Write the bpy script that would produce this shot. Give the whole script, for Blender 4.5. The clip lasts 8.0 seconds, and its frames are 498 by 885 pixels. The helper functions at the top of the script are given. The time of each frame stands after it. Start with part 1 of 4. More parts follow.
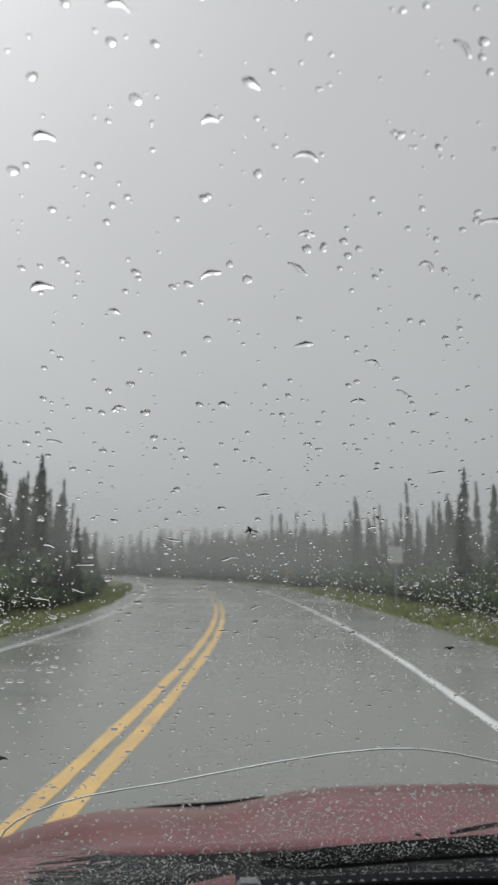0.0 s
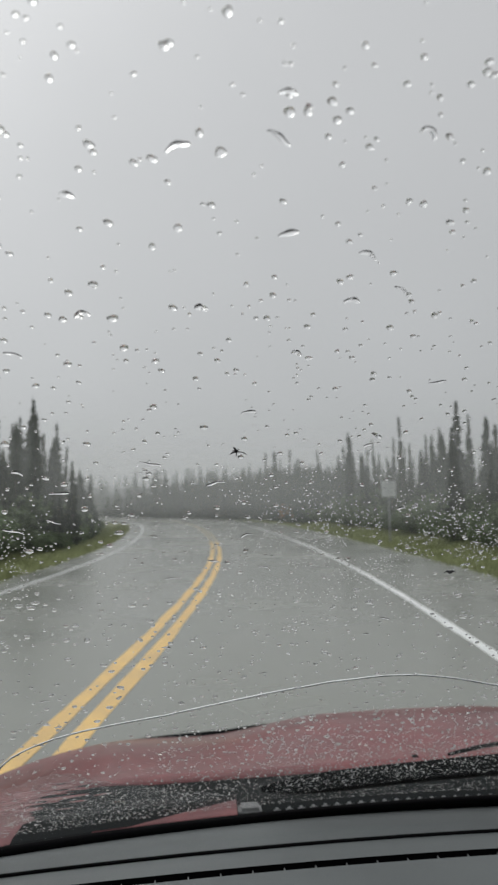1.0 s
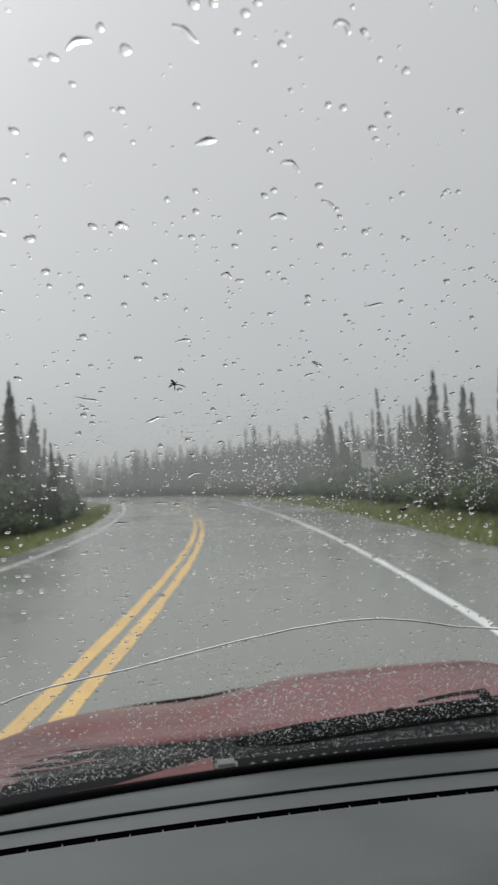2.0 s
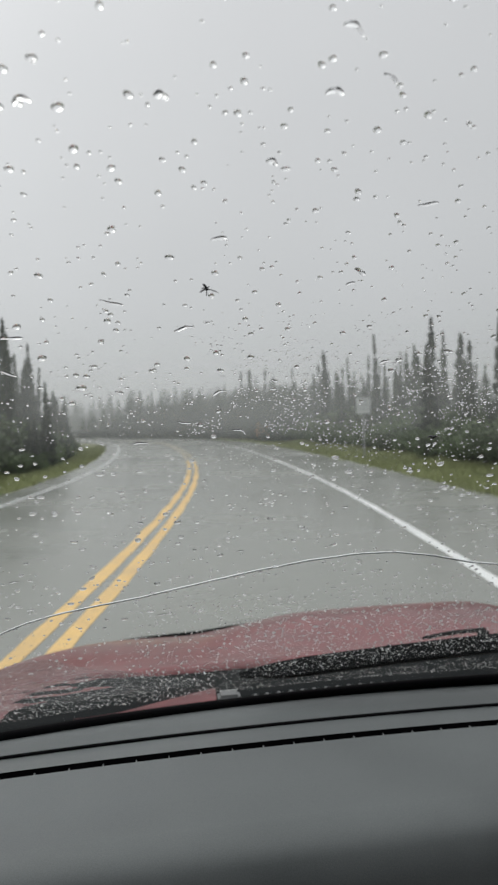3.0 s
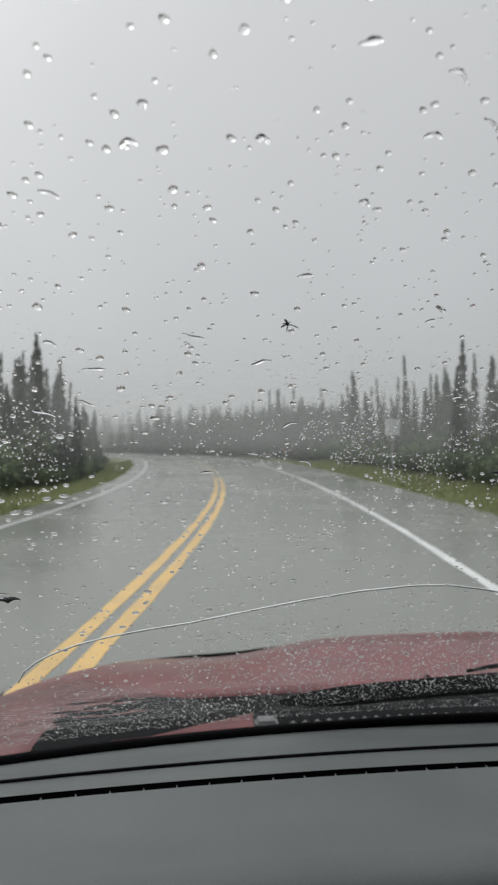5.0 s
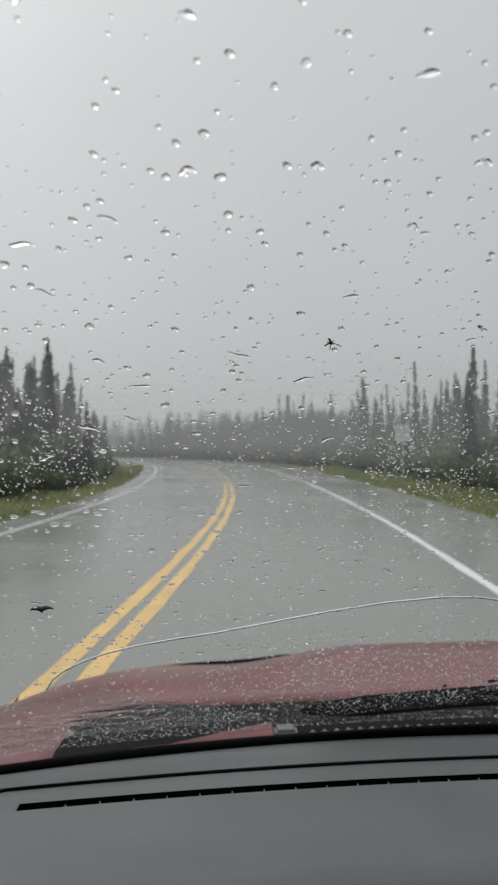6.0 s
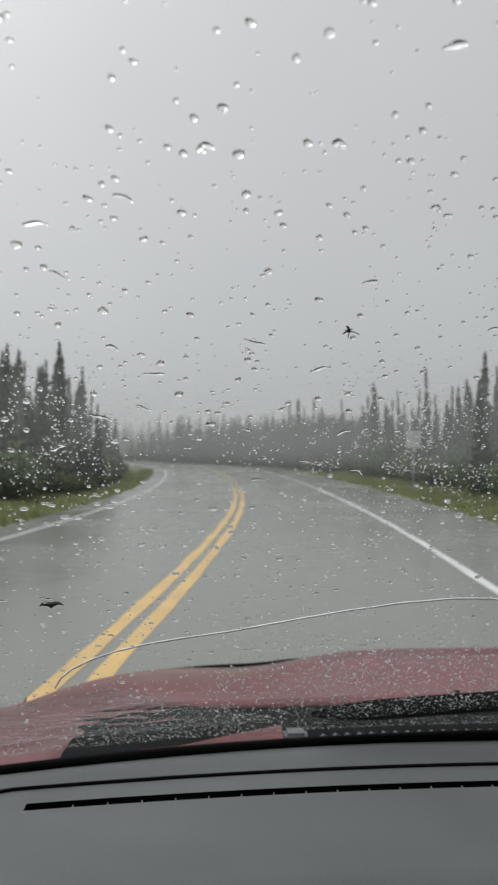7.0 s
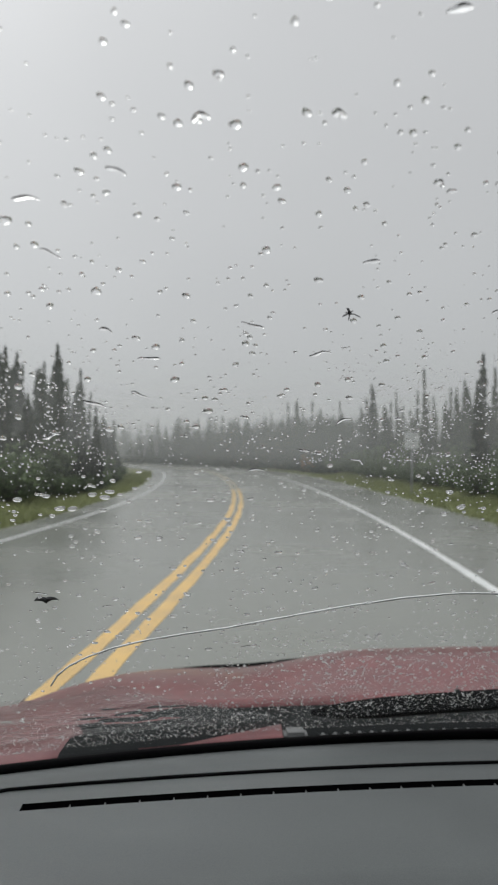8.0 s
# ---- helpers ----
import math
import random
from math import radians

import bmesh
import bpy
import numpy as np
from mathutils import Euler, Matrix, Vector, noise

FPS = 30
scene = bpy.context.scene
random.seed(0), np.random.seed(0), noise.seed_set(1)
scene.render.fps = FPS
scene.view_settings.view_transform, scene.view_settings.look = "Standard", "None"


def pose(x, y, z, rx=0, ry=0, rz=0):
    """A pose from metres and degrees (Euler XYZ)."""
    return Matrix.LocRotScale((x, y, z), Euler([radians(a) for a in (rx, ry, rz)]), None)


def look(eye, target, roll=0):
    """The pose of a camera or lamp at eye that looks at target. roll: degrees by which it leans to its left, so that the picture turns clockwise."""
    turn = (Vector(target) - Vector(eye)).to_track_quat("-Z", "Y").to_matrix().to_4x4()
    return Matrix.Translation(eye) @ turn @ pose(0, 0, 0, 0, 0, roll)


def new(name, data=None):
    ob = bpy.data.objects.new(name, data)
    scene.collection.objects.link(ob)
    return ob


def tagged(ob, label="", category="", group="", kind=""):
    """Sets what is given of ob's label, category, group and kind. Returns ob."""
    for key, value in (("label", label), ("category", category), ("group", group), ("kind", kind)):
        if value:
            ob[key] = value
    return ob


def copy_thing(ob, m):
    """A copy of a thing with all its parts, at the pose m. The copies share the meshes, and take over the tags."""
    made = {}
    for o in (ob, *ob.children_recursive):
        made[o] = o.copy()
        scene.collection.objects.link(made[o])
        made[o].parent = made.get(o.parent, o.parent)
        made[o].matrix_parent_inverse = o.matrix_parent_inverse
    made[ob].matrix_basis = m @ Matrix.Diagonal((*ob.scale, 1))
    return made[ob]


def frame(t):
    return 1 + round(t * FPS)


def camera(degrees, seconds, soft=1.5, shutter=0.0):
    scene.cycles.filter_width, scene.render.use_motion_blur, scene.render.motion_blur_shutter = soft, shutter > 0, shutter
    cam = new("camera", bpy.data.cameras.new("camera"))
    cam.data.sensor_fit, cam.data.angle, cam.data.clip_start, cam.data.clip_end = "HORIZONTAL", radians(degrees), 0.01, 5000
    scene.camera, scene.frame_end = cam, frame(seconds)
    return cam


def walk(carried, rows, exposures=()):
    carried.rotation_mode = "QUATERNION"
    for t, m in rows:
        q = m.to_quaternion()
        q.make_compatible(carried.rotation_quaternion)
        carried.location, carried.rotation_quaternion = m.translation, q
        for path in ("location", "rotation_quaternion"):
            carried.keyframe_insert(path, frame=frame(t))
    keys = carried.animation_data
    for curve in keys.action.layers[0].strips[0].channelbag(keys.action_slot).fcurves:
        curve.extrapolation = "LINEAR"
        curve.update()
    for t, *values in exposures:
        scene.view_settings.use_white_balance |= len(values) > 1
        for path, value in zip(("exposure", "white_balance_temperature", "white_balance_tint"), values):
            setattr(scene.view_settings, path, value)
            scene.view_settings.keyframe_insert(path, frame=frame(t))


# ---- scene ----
cam = camera(38.87, 8.0, soft=1.1)
# the lens is focused near the wet glass, so the road beyond is a little soft
cam.data.dof.use_dof = True
cam.data.dof.focus_distance = 0.52
cam.data.dof.aperture_fstop = cam.data.lens / 2.8

# ---- path of the hand-held camera inside the cab ----
walk(cam, [
    (0.0, pose(0.018, -0.073, 1.506, 100.43, -0.95, -5.11)),
    (0.5, pose(0.007, -0.038, 1.488, 97.27, -0.69, -5.01)),
    (1.0, pose(0.026, -0.035, 1.498, 95.50, 0.70, -5.48)),
    (1.5, pose(0.048, -0.038, 1.485, 94.53, 2.05, -6.57)),
    (1.7, pose(0.049, -0.038, 1.484, 94.27, 2.48, -6.68)),
    (2.8, pose(0.044, 0.007, 1.433, 89.62, 2.26, -7.63)),
    (3.0, pose(0.030, -0.001, 1.458, 88.94, 1.52, -7.44)),
    (3.5, pose(0.017, 0.005, 1.451, 89.23, 0.60, -6.09)),
    (4.0, pose(0.013, -0.011, 1.464, 90.03, 0.57, -5.65)),
    (4.5, pose(0.004, -0.002, 1.467, 90.35, 0.57, -5.56)),
    (4.7, pose(0.004, -0.001, 1.467, 90.40, 0.36, -5.51)),
    (5.8, pose(-0.006, 0.011, 1.467, 90.71, -0.28, -4.60)),
    (6.0, pose(-0.015, -0.003, 1.473, 90.86, -0.23, -4.49)),
    (6.5, pose(-0.021, 0.005, 1.465, 90.98, -0.59, -4.05)),
    (7.0, pose(-0.017, 0.006, 1.465, 91.27, -0.72, -3.68)),
    (7.5, pose(-0.005, 0.003, 1.471, 91.34, -0.64, -3.77)),
    (8.0, pose(-0.016, 0.016, 1.457, 91.42, -0.57, -3.79)),
], exposures=[(0.0, -0.15), (0.5, -0.12), (1.0, -0.06), (1.5, -0.03), (3.0, 0.15), (3.5, 0.10), (4.5, 0.08), (6.0, 0.02), (8.0, 0.0)])

# ---- overcast sky and veiled sun ----
SUN_ELEV, SUN_AZ = radians(52), radians(-40)
world = bpy.data.worlds.new("overcast")
scene.world = world
world.use_nodes = True
wn, wl = world.node_tree.nodes, world.node_tree.links
wn.clear()
w_out = wn.new("ShaderNodeOutputWorld")
w_bg = wn.new("ShaderNodeBackground")
w_sky = wn.new("ShaderNodeTexSky")
w_sky.sky_type = "NISHITA"
w_sky.sun_disc = False
w_sky.sun_elevation, w_sky.sun_rotation = SUN_ELEV, SUN_AZ
w_sky.air_density, w_sky.dust_density, w_sky.ozone_density = 1.0, 6.0, 1.0
w_hsv = wn.new("ShaderNodeHueSaturation")
w_hsv.inputs["Saturation"].default_value = 0.12
w_hsv.inputs["Value"].default_value = 0.09
w_co = wn.new("ShaderNodeTexCoord")
w_sep = wn.new("ShaderNodeSeparateXYZ")
w_ramp = wn.new("ShaderNodeValToRGB")
SKY_STOPS = [(0.0, (0.40, 0.41, 0.41)), (0.5, (0.53, 0.545, 0.55)), (0.56, (0.545, 0.558, 0.572)), (0.68, (0.598, 0.606, 0.623)),
             (0.8, (0.660, 0.665, 0.684)), (0.86, (0.688, 0.693, 0.710)), (0.93, (1.3, 1.32, 1.34)), (1.0, (2.1, 2.13, 2.15))]
while len(w_ramp.color_ramp.elements) < len(SKY_STOPS):
    w_ramp.color_ramp.elements.new(0.5)
for el, (p, c) in zip(w_ramp.color_ramp.elements, SKY_STOPS):
    el.position, el.color = p, (*c, 1)
w_map = wn.new("ShaderNodeMath")
w_map.operation = "MULTIPLY_ADD"
w_map.inputs[1].default_value, w_map.inputs[2].default_value = 0.5, 0.5
# the cloud is thinner towards the sun's side
w_left = wn.new("ShaderNodeMath")
w_left.operation = "MULTIPLY_ADD"
w_left.inputs[1].default_value, w_left.inputs[2].default_value = -0.15, 1.01
w_noise = wn.new("ShaderNodeTexNoise")
w_noise.inputs["Scale"].default_value, w_noise.inputs["Detail"].default_value = 2.2, 3.0
w_nm = wn.new("ShaderNodeMath")
w_nm.operation = "MULTIPLY_ADD"
w_nm.inputs[1].default_value, w_nm.inputs[2].default_value = 0.16, 0.92
w_mul = wn.new("ShaderNodeMath")
w_mul.operation = "MULTIPLY"
w_mix = wn.new("ShaderNodeMixRGB")
w_mix.blend_type = "MIX"
w_mix.inputs["Fac"].default_value = 0.82
w_scale = wn.new("ShaderNodeVectorMath")
w_scale.operation = "SCALE"
wl.new(w_co.outputs["Generated"], w_sep.inputs[0])
wl.new(w_sep.outputs["Z"], w_map.inputs[0])
wl.new(w_map.outputs[0], w_ramp.inputs[0])
wl.new(w_sep.outputs["X"], w_left.inputs[0])
wl.new(w_co.outputs["Generated"], w_noise.inputs["Vector"])
wl.new(w_noise.outputs["Fac"], w_nm.inputs[0])
wl.new(w_left.outputs[0], w_mul.inputs[0])
wl.new(w_nm.outputs[0], w_mul.inputs[1])
wl.new(w_sky.outputs[0], w_hsv.inputs["Color"])
wl.new(w_hsv.outputs[0], w_mix.inputs["Color1"])
wl.new(w_ramp.outputs[0], w_mix.inputs["Color2"])
wl.new(w_mix.outputs[0], w_scale.inputs[0])
wl.new(w_mul.outputs[0], w_scale.inputs["Scale"])
wl.new(w_scale.outputs[0], w_bg.inputs["Color"])
w_bg.inputs["Strength"].default_value = 1.0
wl.new(w_bg.outputs[0], w_out.inputs[0])

sun_data = bpy.data.lights.new("sun", "SUN")
sun_data.energy, sun_data.angle, sun_data.color = 0.5, radians(40), (1.0, 0.97, 0.93)
sun = new("sun", sun_data)
sun_way = Vector((math.sin(SUN_AZ) * math.cos(SUN_ELEV), math.cos(SUN_AZ) * math.cos(SUN_ELEV), math.sin(SUN_ELEV)))
sun.matrix_world = look(sun_way * 400, (0, 0, 0))


# ---- materials ----
def nodes_of(name):
    m = bpy.data.materials.new(name)
    m.use_nodes = True
    nt = m.node_tree
    return m, nt, nt.nodes["Principled BSDF"], nt.nodes["Material Output"]


def add(nt, kind, **values):
    n = nt.nodes.new(kind)
    for k, v in values.items():
        n.inputs[k].default_value = v
    return n


def surface(name, dark, light, rough=(0.5, 0.7), scale=8.0, fine=60.0, bump=0.2, metal=0.0, bump_dist=0.004, by_object=0.0, coat=0.0, spec=0.5):
    """Mottled colour at a coarse and a fine scale, with roughness variation and fine relief, in object metres."""
    m, nt, b, _ = nodes_of(name)
    co = add(nt, "ShaderNodeTexCoord")
    n1 = add(nt, "ShaderNodeTexNoise", Scale=scale, Detail=4.0, Roughness=0.6)
    n2 = add(nt, "ShaderNodeTexNoise", Scale=fine, Detail=3.0, Roughness=0.7)
    nt.links.new(co.outputs["Object"], n1.inputs["Vector"])
    nt.links.new(co.outputs["Object"], n2.inputs["Vector"])
    mixf = nt.nodes.new("ShaderNodeMath")
    mixf.operation = "MULTIPLY_ADD"
    mixf.inputs[1].default_value = 0.45
    half = nt.nodes.new("ShaderNodeMath")
    half.operation = "MULTIPLY"
    half.inputs[1].default_value = 0.55
    nt.links.new(n1.outputs["Fac"], half.inputs[0])
    nt.links.new(n2.outputs["Fac"], mixf.inputs[0])
    nt.links.new(half.outputs[0], mixf.inputs[2])
    ramp = nt.nodes.new("ShaderNodeValToRGB")
    ramp.color_ramp.elements[0].position, ramp.color_ramp.elements[0].color = 0.33, (*dark, 1)
    ramp.color_ramp.elements[1].position, ramp.color_ramp.elements[1].color = 0.67, (*light, 1)
    nt.links.new(mixf.outputs[0], ramp.inputs[0])
    last = ramp.outputs[0]
    if by_object:
        info = add(nt, "ShaderNodeObjectInfo")
        hsv = add(nt, "ShaderNodeHueSaturation")
        mr = add(nt, "ShaderNodeMapRange")
        mr.inputs["To Min"].default_value, mr.inputs["To Max"].default_value = 1 - by_object, 1 + by_object
        nt.links.new(info.outputs["Random"], mr.inputs["Value"])
        nt.links.new(mr.outputs[0], hsv.inputs["Value"])
        nt.links.new(last, hsv.inputs["Color"])
        last = hsv.outputs[0]
    nt.links.new(last, b.inputs["Base Color"])
    rr = add(nt, "ShaderNodeMapRange")
    rr.inputs["From Min"].default_value, rr.inputs["From Max"].default_value = 0.35, 0.65
    rr.inputs["To Min"].default_value, rr.inputs["To Max"].default_value = rough
    nt.links.new(n1.outputs["Fac"], rr.inputs["Value"])
    nt.links.new(rr.outputs[0], b.inputs["Roughness"])
    b.inputs["Metallic"].default_value = metal
    b.inputs["Coat Weight"].default_value = coat
    b.inputs["Coat Roughness"].default_value = 0.12
    b.inputs["Specular IOR Level"].default_value = spec
    if bump:
        bp = add(nt, "ShaderNodeBump", Strength=bump, Distance=bump_dist)
        nt.links.new(n2.outputs["Fac"], bp.inputs["Height"])
        nt.links.new(bp.outputs[0], b.inputs["Normal"])
    return m


M_ASPHALT = surface("wet_asphalt", (0.181, 0.189, 0.168), (0.215, 0.224, 0.199), (0.19, 0.30), 0.25, 90, 0.03, bump_dist=0.003, spec=0.6)
M_YELLOW = surface("yellow_line_paint", (0.52, 0.34, 0.13), (0.80, 0.53, 0.18), (0.3, 0.45), 2.6, 22, 0.15)
# two yellows dulled towards the asphalt's grey, colour in place of haze
M_HAZED = surface("hazed_yellow_paint", (0.46, 0.32, 0.12), (0.58, 0.40, 0.15), (0.3, 0.45), 1.2, 40, 0.15)
M_FAR_HAZED = surface("far_hazed_yellow_paint", (0.24, 0.22, 0.16), (0.30, 0.26, 0.17), (0.3, 0.45), 1.2, 40, 0.15)
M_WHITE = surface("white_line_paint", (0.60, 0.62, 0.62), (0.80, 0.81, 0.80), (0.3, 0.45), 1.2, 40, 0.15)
# greyed white: the worn left line, and the far right line as if hazed
M_WORN_HAZED = surface("worn_and_hazed_white_paint", (0.34, 0.35, 0.35), (0.60, 0.61, 0.61), (0.3, 0.45), 1.5, 30, 0.15)
M_GROUND = surface("verge_soil_and_moss", (0.09, 0.10, 0.045), (0.18, 0.19, 0.09), (0.75, 0.95), 0.5, 9, 0.6, bump_dist=0.05)
M_GRASS = surface("wet_grass", (0.19, 0.215, 0.09), (0.34, 0.37, 0.175), (0.5, 0.7), 0.4, 3, 0)
M_NEEDLES = surface("spruce_needles", (0.016, 0.026, 0.014), (0.045, 0.066, 0.034), (0.6, 0.8), 0.8, 6, 0, by_object=0.3)
M_BARK = surface("spruce_bark", (0.05, 0.042, 0.035), (0.13, 0.115, 0.10), (0.8, 0.95), 3, 30, 0.5, by_object=0.2)
M_LEAF = surface("shrub_leaves", (0.035, 0.065, 0.016), (0.09, 0.14, 0.038), (0.45, 0.65), 0.9, 8, 0, by_object=0.3)
M_ORANGE = surface("autumn_leaves", (0.22, 0.10, 0.03), (0.36, 0.19, 0.06), (0.5, 0.7), 1.5, 8, 0)
M_PAINT = surface("wet_maroon_car_paint", (0.085, 0.017, 0.019), (0.20, 0.047, 0.050), (0.36, 0.55), 3.2, 26, 0.02, coat=0.38, spec=0.4)
M_BLACK = surface("black_weathered_plastic", (0.004, 0.005, 0.0055), (0.012, 0.014, 0.0145), (0.55, 0.75), 12, 220, 0.25, bump_dist=0.001, spec=0.03)
M_RUBBER = surface("black_rubber", (0.002, 0.002, 0.0025), (0.005, 0.005, 0.0055), (0.65, 0.85), 14, 200, 0.1, bump_dist=0.001, spec=0.03)
M_DASH = surface("dark_grey_grained_plastic", (0.078, 0.087, 0.088), (0.122, 0.133, 0.134), (0.42, 0.58), 5.0, 700, 0.25, bump_dist=0.0006, spec=0.35)
M_GREYPL = surface("pale_grey_plastic", (0.08, 0.085, 0.085), (0.17, 0.175, 0.175), (0.4, 0.6), 15, 150, 0.1, bump_dist=0.001)
M_LINER = surface("grey_cab_lining", (0.14, 0.14, 0.14), (0.2, 0.2, 0.2), (0.8, 0.95), 4, 180, 0.2, bump_dist=0.001)
M_SIGN = surface("weathered_sign_sheet", (0.50, 0.52, 0.52), (0.66, 0.67, 0.67), (0.4, 0.6), 2.5, 30, 0.05)
M_SIGNBAR = surface("faded_sign_print", (0.42, 0.44, 0.45), (0.5, 0.52, 0.52), (0.4, 0.6), 5, 30, 0.05)
M_STEEL = surface("galvanized_steel", (0.28, 0.29, 0.29), (0.4, 0.41, 0.41), (0.4, 0.6), 6, 60, 0.1, metal=0.7)
M_CRACK = surface("fractured_glass_edge", (0.72, 0.74, 0.75), (0.9, 0.91, 0.92), (0.15, 0.3), 20, 90, 0)
M_CHIP = surface("dark_glass_chip", (0.01, 0.01, 0.011), (0.03, 0.03, 0.032), (0.3, 0.5), 40, 400, 0)


def glass_sheet(name):
    m, nt, b, out = nodes_of(name)
    nt.nodes.remove(b)
    tr = add(nt, "ShaderNodeBsdfTransparent")
    tr.inputs["Color"].default_value = (0.985, 0.992, 0.99, 1)
    gl = add(nt, "ShaderNodeBsdfGlossy", Roughness=0.02)
    fr = add(nt, "ShaderNodeFresnel", IOR=1.045)
    mx = add(nt, "ShaderNodeMixShader")
    nt.links.new(fr.outputs[0], mx.inputs[0])
    nt.links.new(tr.outputs[0], mx.inputs[1])
    nt.links.new(gl.outputs[0], mx.inputs[2])
    # a faint white film mixed into the glass, painted haze that lifts the darks
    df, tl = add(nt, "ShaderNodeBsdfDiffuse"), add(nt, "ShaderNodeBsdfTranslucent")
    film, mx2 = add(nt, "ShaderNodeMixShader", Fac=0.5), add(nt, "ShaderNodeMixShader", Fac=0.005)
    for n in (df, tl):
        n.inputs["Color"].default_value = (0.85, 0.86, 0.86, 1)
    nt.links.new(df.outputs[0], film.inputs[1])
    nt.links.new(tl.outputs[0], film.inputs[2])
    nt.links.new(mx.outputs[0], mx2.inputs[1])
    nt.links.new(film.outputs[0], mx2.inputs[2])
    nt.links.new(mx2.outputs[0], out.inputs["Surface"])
    return m


def water(name, whiten):
    m, nt, b, out = nodes_of(name)
    nt.nodes.remove(b)
    g = add(nt, "ShaderNodeBsdfGlass", Roughness=0.0, IOR=1.33)
    # white scatter mixed into the water, standing in for bright sky glints
    tl = add(nt, "ShaderNodeBsdfTranslucent")
    tl.inputs["Color"].default_value = (0.96, 0.97, 0.97, 1)
    nz = add(nt, "ShaderNodeTexNoise", Scale=45.0, Detail=2.0)
    co = add(nt, "ShaderNodeTexCoord")
    mr = add(nt, "ShaderNodeMapRange")
    mr.inputs["From Min"].default_value, mr.inputs["From Max"].default_value = 0.3, 0.7
    mr.inputs["To Min"].default_value, mr.inputs["To Max"].default_value = whiten * 0.5, whiten * 1.5
    mx = add(nt, "ShaderNodeMixShader")
    nt.links.new(co.outputs["Object"], nz.inputs["Vector"])
    nt.links.new(nz.outputs["Fac"], mr.inputs["Value"])
    nt.links.new(mr.outputs[0], mx.inputs[0])
    nt.links.new(g.outputs[0], mx.inputs[1])
    nt.links.new(tl.outputs[0], mx.inputs[2])
    nt.links.new(mx.outputs[0], out.inputs["Surface"])
    return m


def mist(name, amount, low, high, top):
    """Sheet standing in for rain mist: scatters light both ways, fades out at the ground and at its top."""
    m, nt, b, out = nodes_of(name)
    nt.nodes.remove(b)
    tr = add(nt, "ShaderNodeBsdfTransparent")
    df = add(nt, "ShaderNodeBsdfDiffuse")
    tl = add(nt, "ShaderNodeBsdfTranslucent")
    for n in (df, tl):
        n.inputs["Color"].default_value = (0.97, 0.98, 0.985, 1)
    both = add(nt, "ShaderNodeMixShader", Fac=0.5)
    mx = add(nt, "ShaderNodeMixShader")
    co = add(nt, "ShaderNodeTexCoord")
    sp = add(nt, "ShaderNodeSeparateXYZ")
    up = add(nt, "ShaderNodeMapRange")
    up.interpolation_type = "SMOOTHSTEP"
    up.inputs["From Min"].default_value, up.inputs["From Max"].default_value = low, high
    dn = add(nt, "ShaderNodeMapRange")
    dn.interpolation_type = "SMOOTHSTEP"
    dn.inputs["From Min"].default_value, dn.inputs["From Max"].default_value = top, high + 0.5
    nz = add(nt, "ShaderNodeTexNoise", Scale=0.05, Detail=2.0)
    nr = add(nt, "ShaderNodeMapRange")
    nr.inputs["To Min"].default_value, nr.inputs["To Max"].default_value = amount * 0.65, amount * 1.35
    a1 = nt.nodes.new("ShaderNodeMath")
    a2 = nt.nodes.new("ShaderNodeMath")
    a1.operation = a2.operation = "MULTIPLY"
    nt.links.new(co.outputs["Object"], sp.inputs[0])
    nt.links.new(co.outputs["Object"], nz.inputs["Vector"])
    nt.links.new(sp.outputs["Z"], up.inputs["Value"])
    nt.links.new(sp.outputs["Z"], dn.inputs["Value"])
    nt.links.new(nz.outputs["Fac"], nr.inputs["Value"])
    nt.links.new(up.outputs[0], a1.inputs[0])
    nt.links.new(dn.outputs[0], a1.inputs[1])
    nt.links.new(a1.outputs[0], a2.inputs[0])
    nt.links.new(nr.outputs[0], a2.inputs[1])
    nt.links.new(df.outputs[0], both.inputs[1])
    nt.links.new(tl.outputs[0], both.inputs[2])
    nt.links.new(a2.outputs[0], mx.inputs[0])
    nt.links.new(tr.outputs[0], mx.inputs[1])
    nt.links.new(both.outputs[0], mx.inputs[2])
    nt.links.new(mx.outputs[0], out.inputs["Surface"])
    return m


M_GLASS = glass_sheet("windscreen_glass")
M_WATER = water("rain_water", 0.02)
M_FILM = water("clear_rain_water", 0.012)
M_SPRAY = water("whitened_spray_water", 0.15)
M_BEAD = water("whitened_rain_water", 0.15)


# ---- mesh helpers ----
def mesh_from(name, verts, faces, material, smooth=False):
    me = bpy.data.meshes.new(name)
    me.from_pydata([tuple(v) for v in verts], [], [tuple(f) for f in faces])
    me.materials.append(material)
    if smooth:
        me.polygons.foreach_set("use_smooth", [True] * len(me.polygons))
    me.update()
    return me


def part(name, bm, material, parent, label="", smooth=False):
    """Links a bmesh as one mesh object under a thing or a part."""
    me = bpy.data.meshes.new(name)
    bmesh.ops.recalc_face_normals(bm, faces=bm.faces)
    bm.to_mesh(me)
    bm.free()
    me.materials.append(material)
    if smooth:
        me.polygons.foreach_set("use_smooth", [True] * len(me.polygons))
    ob = new(name, me)
    ob.parent = parent
    return tagged(ob, label)


def mesh_part(name, me, parent, label=""):
    ob = new(name, me)
    ob.parent = parent
    return tagged(ob, label)


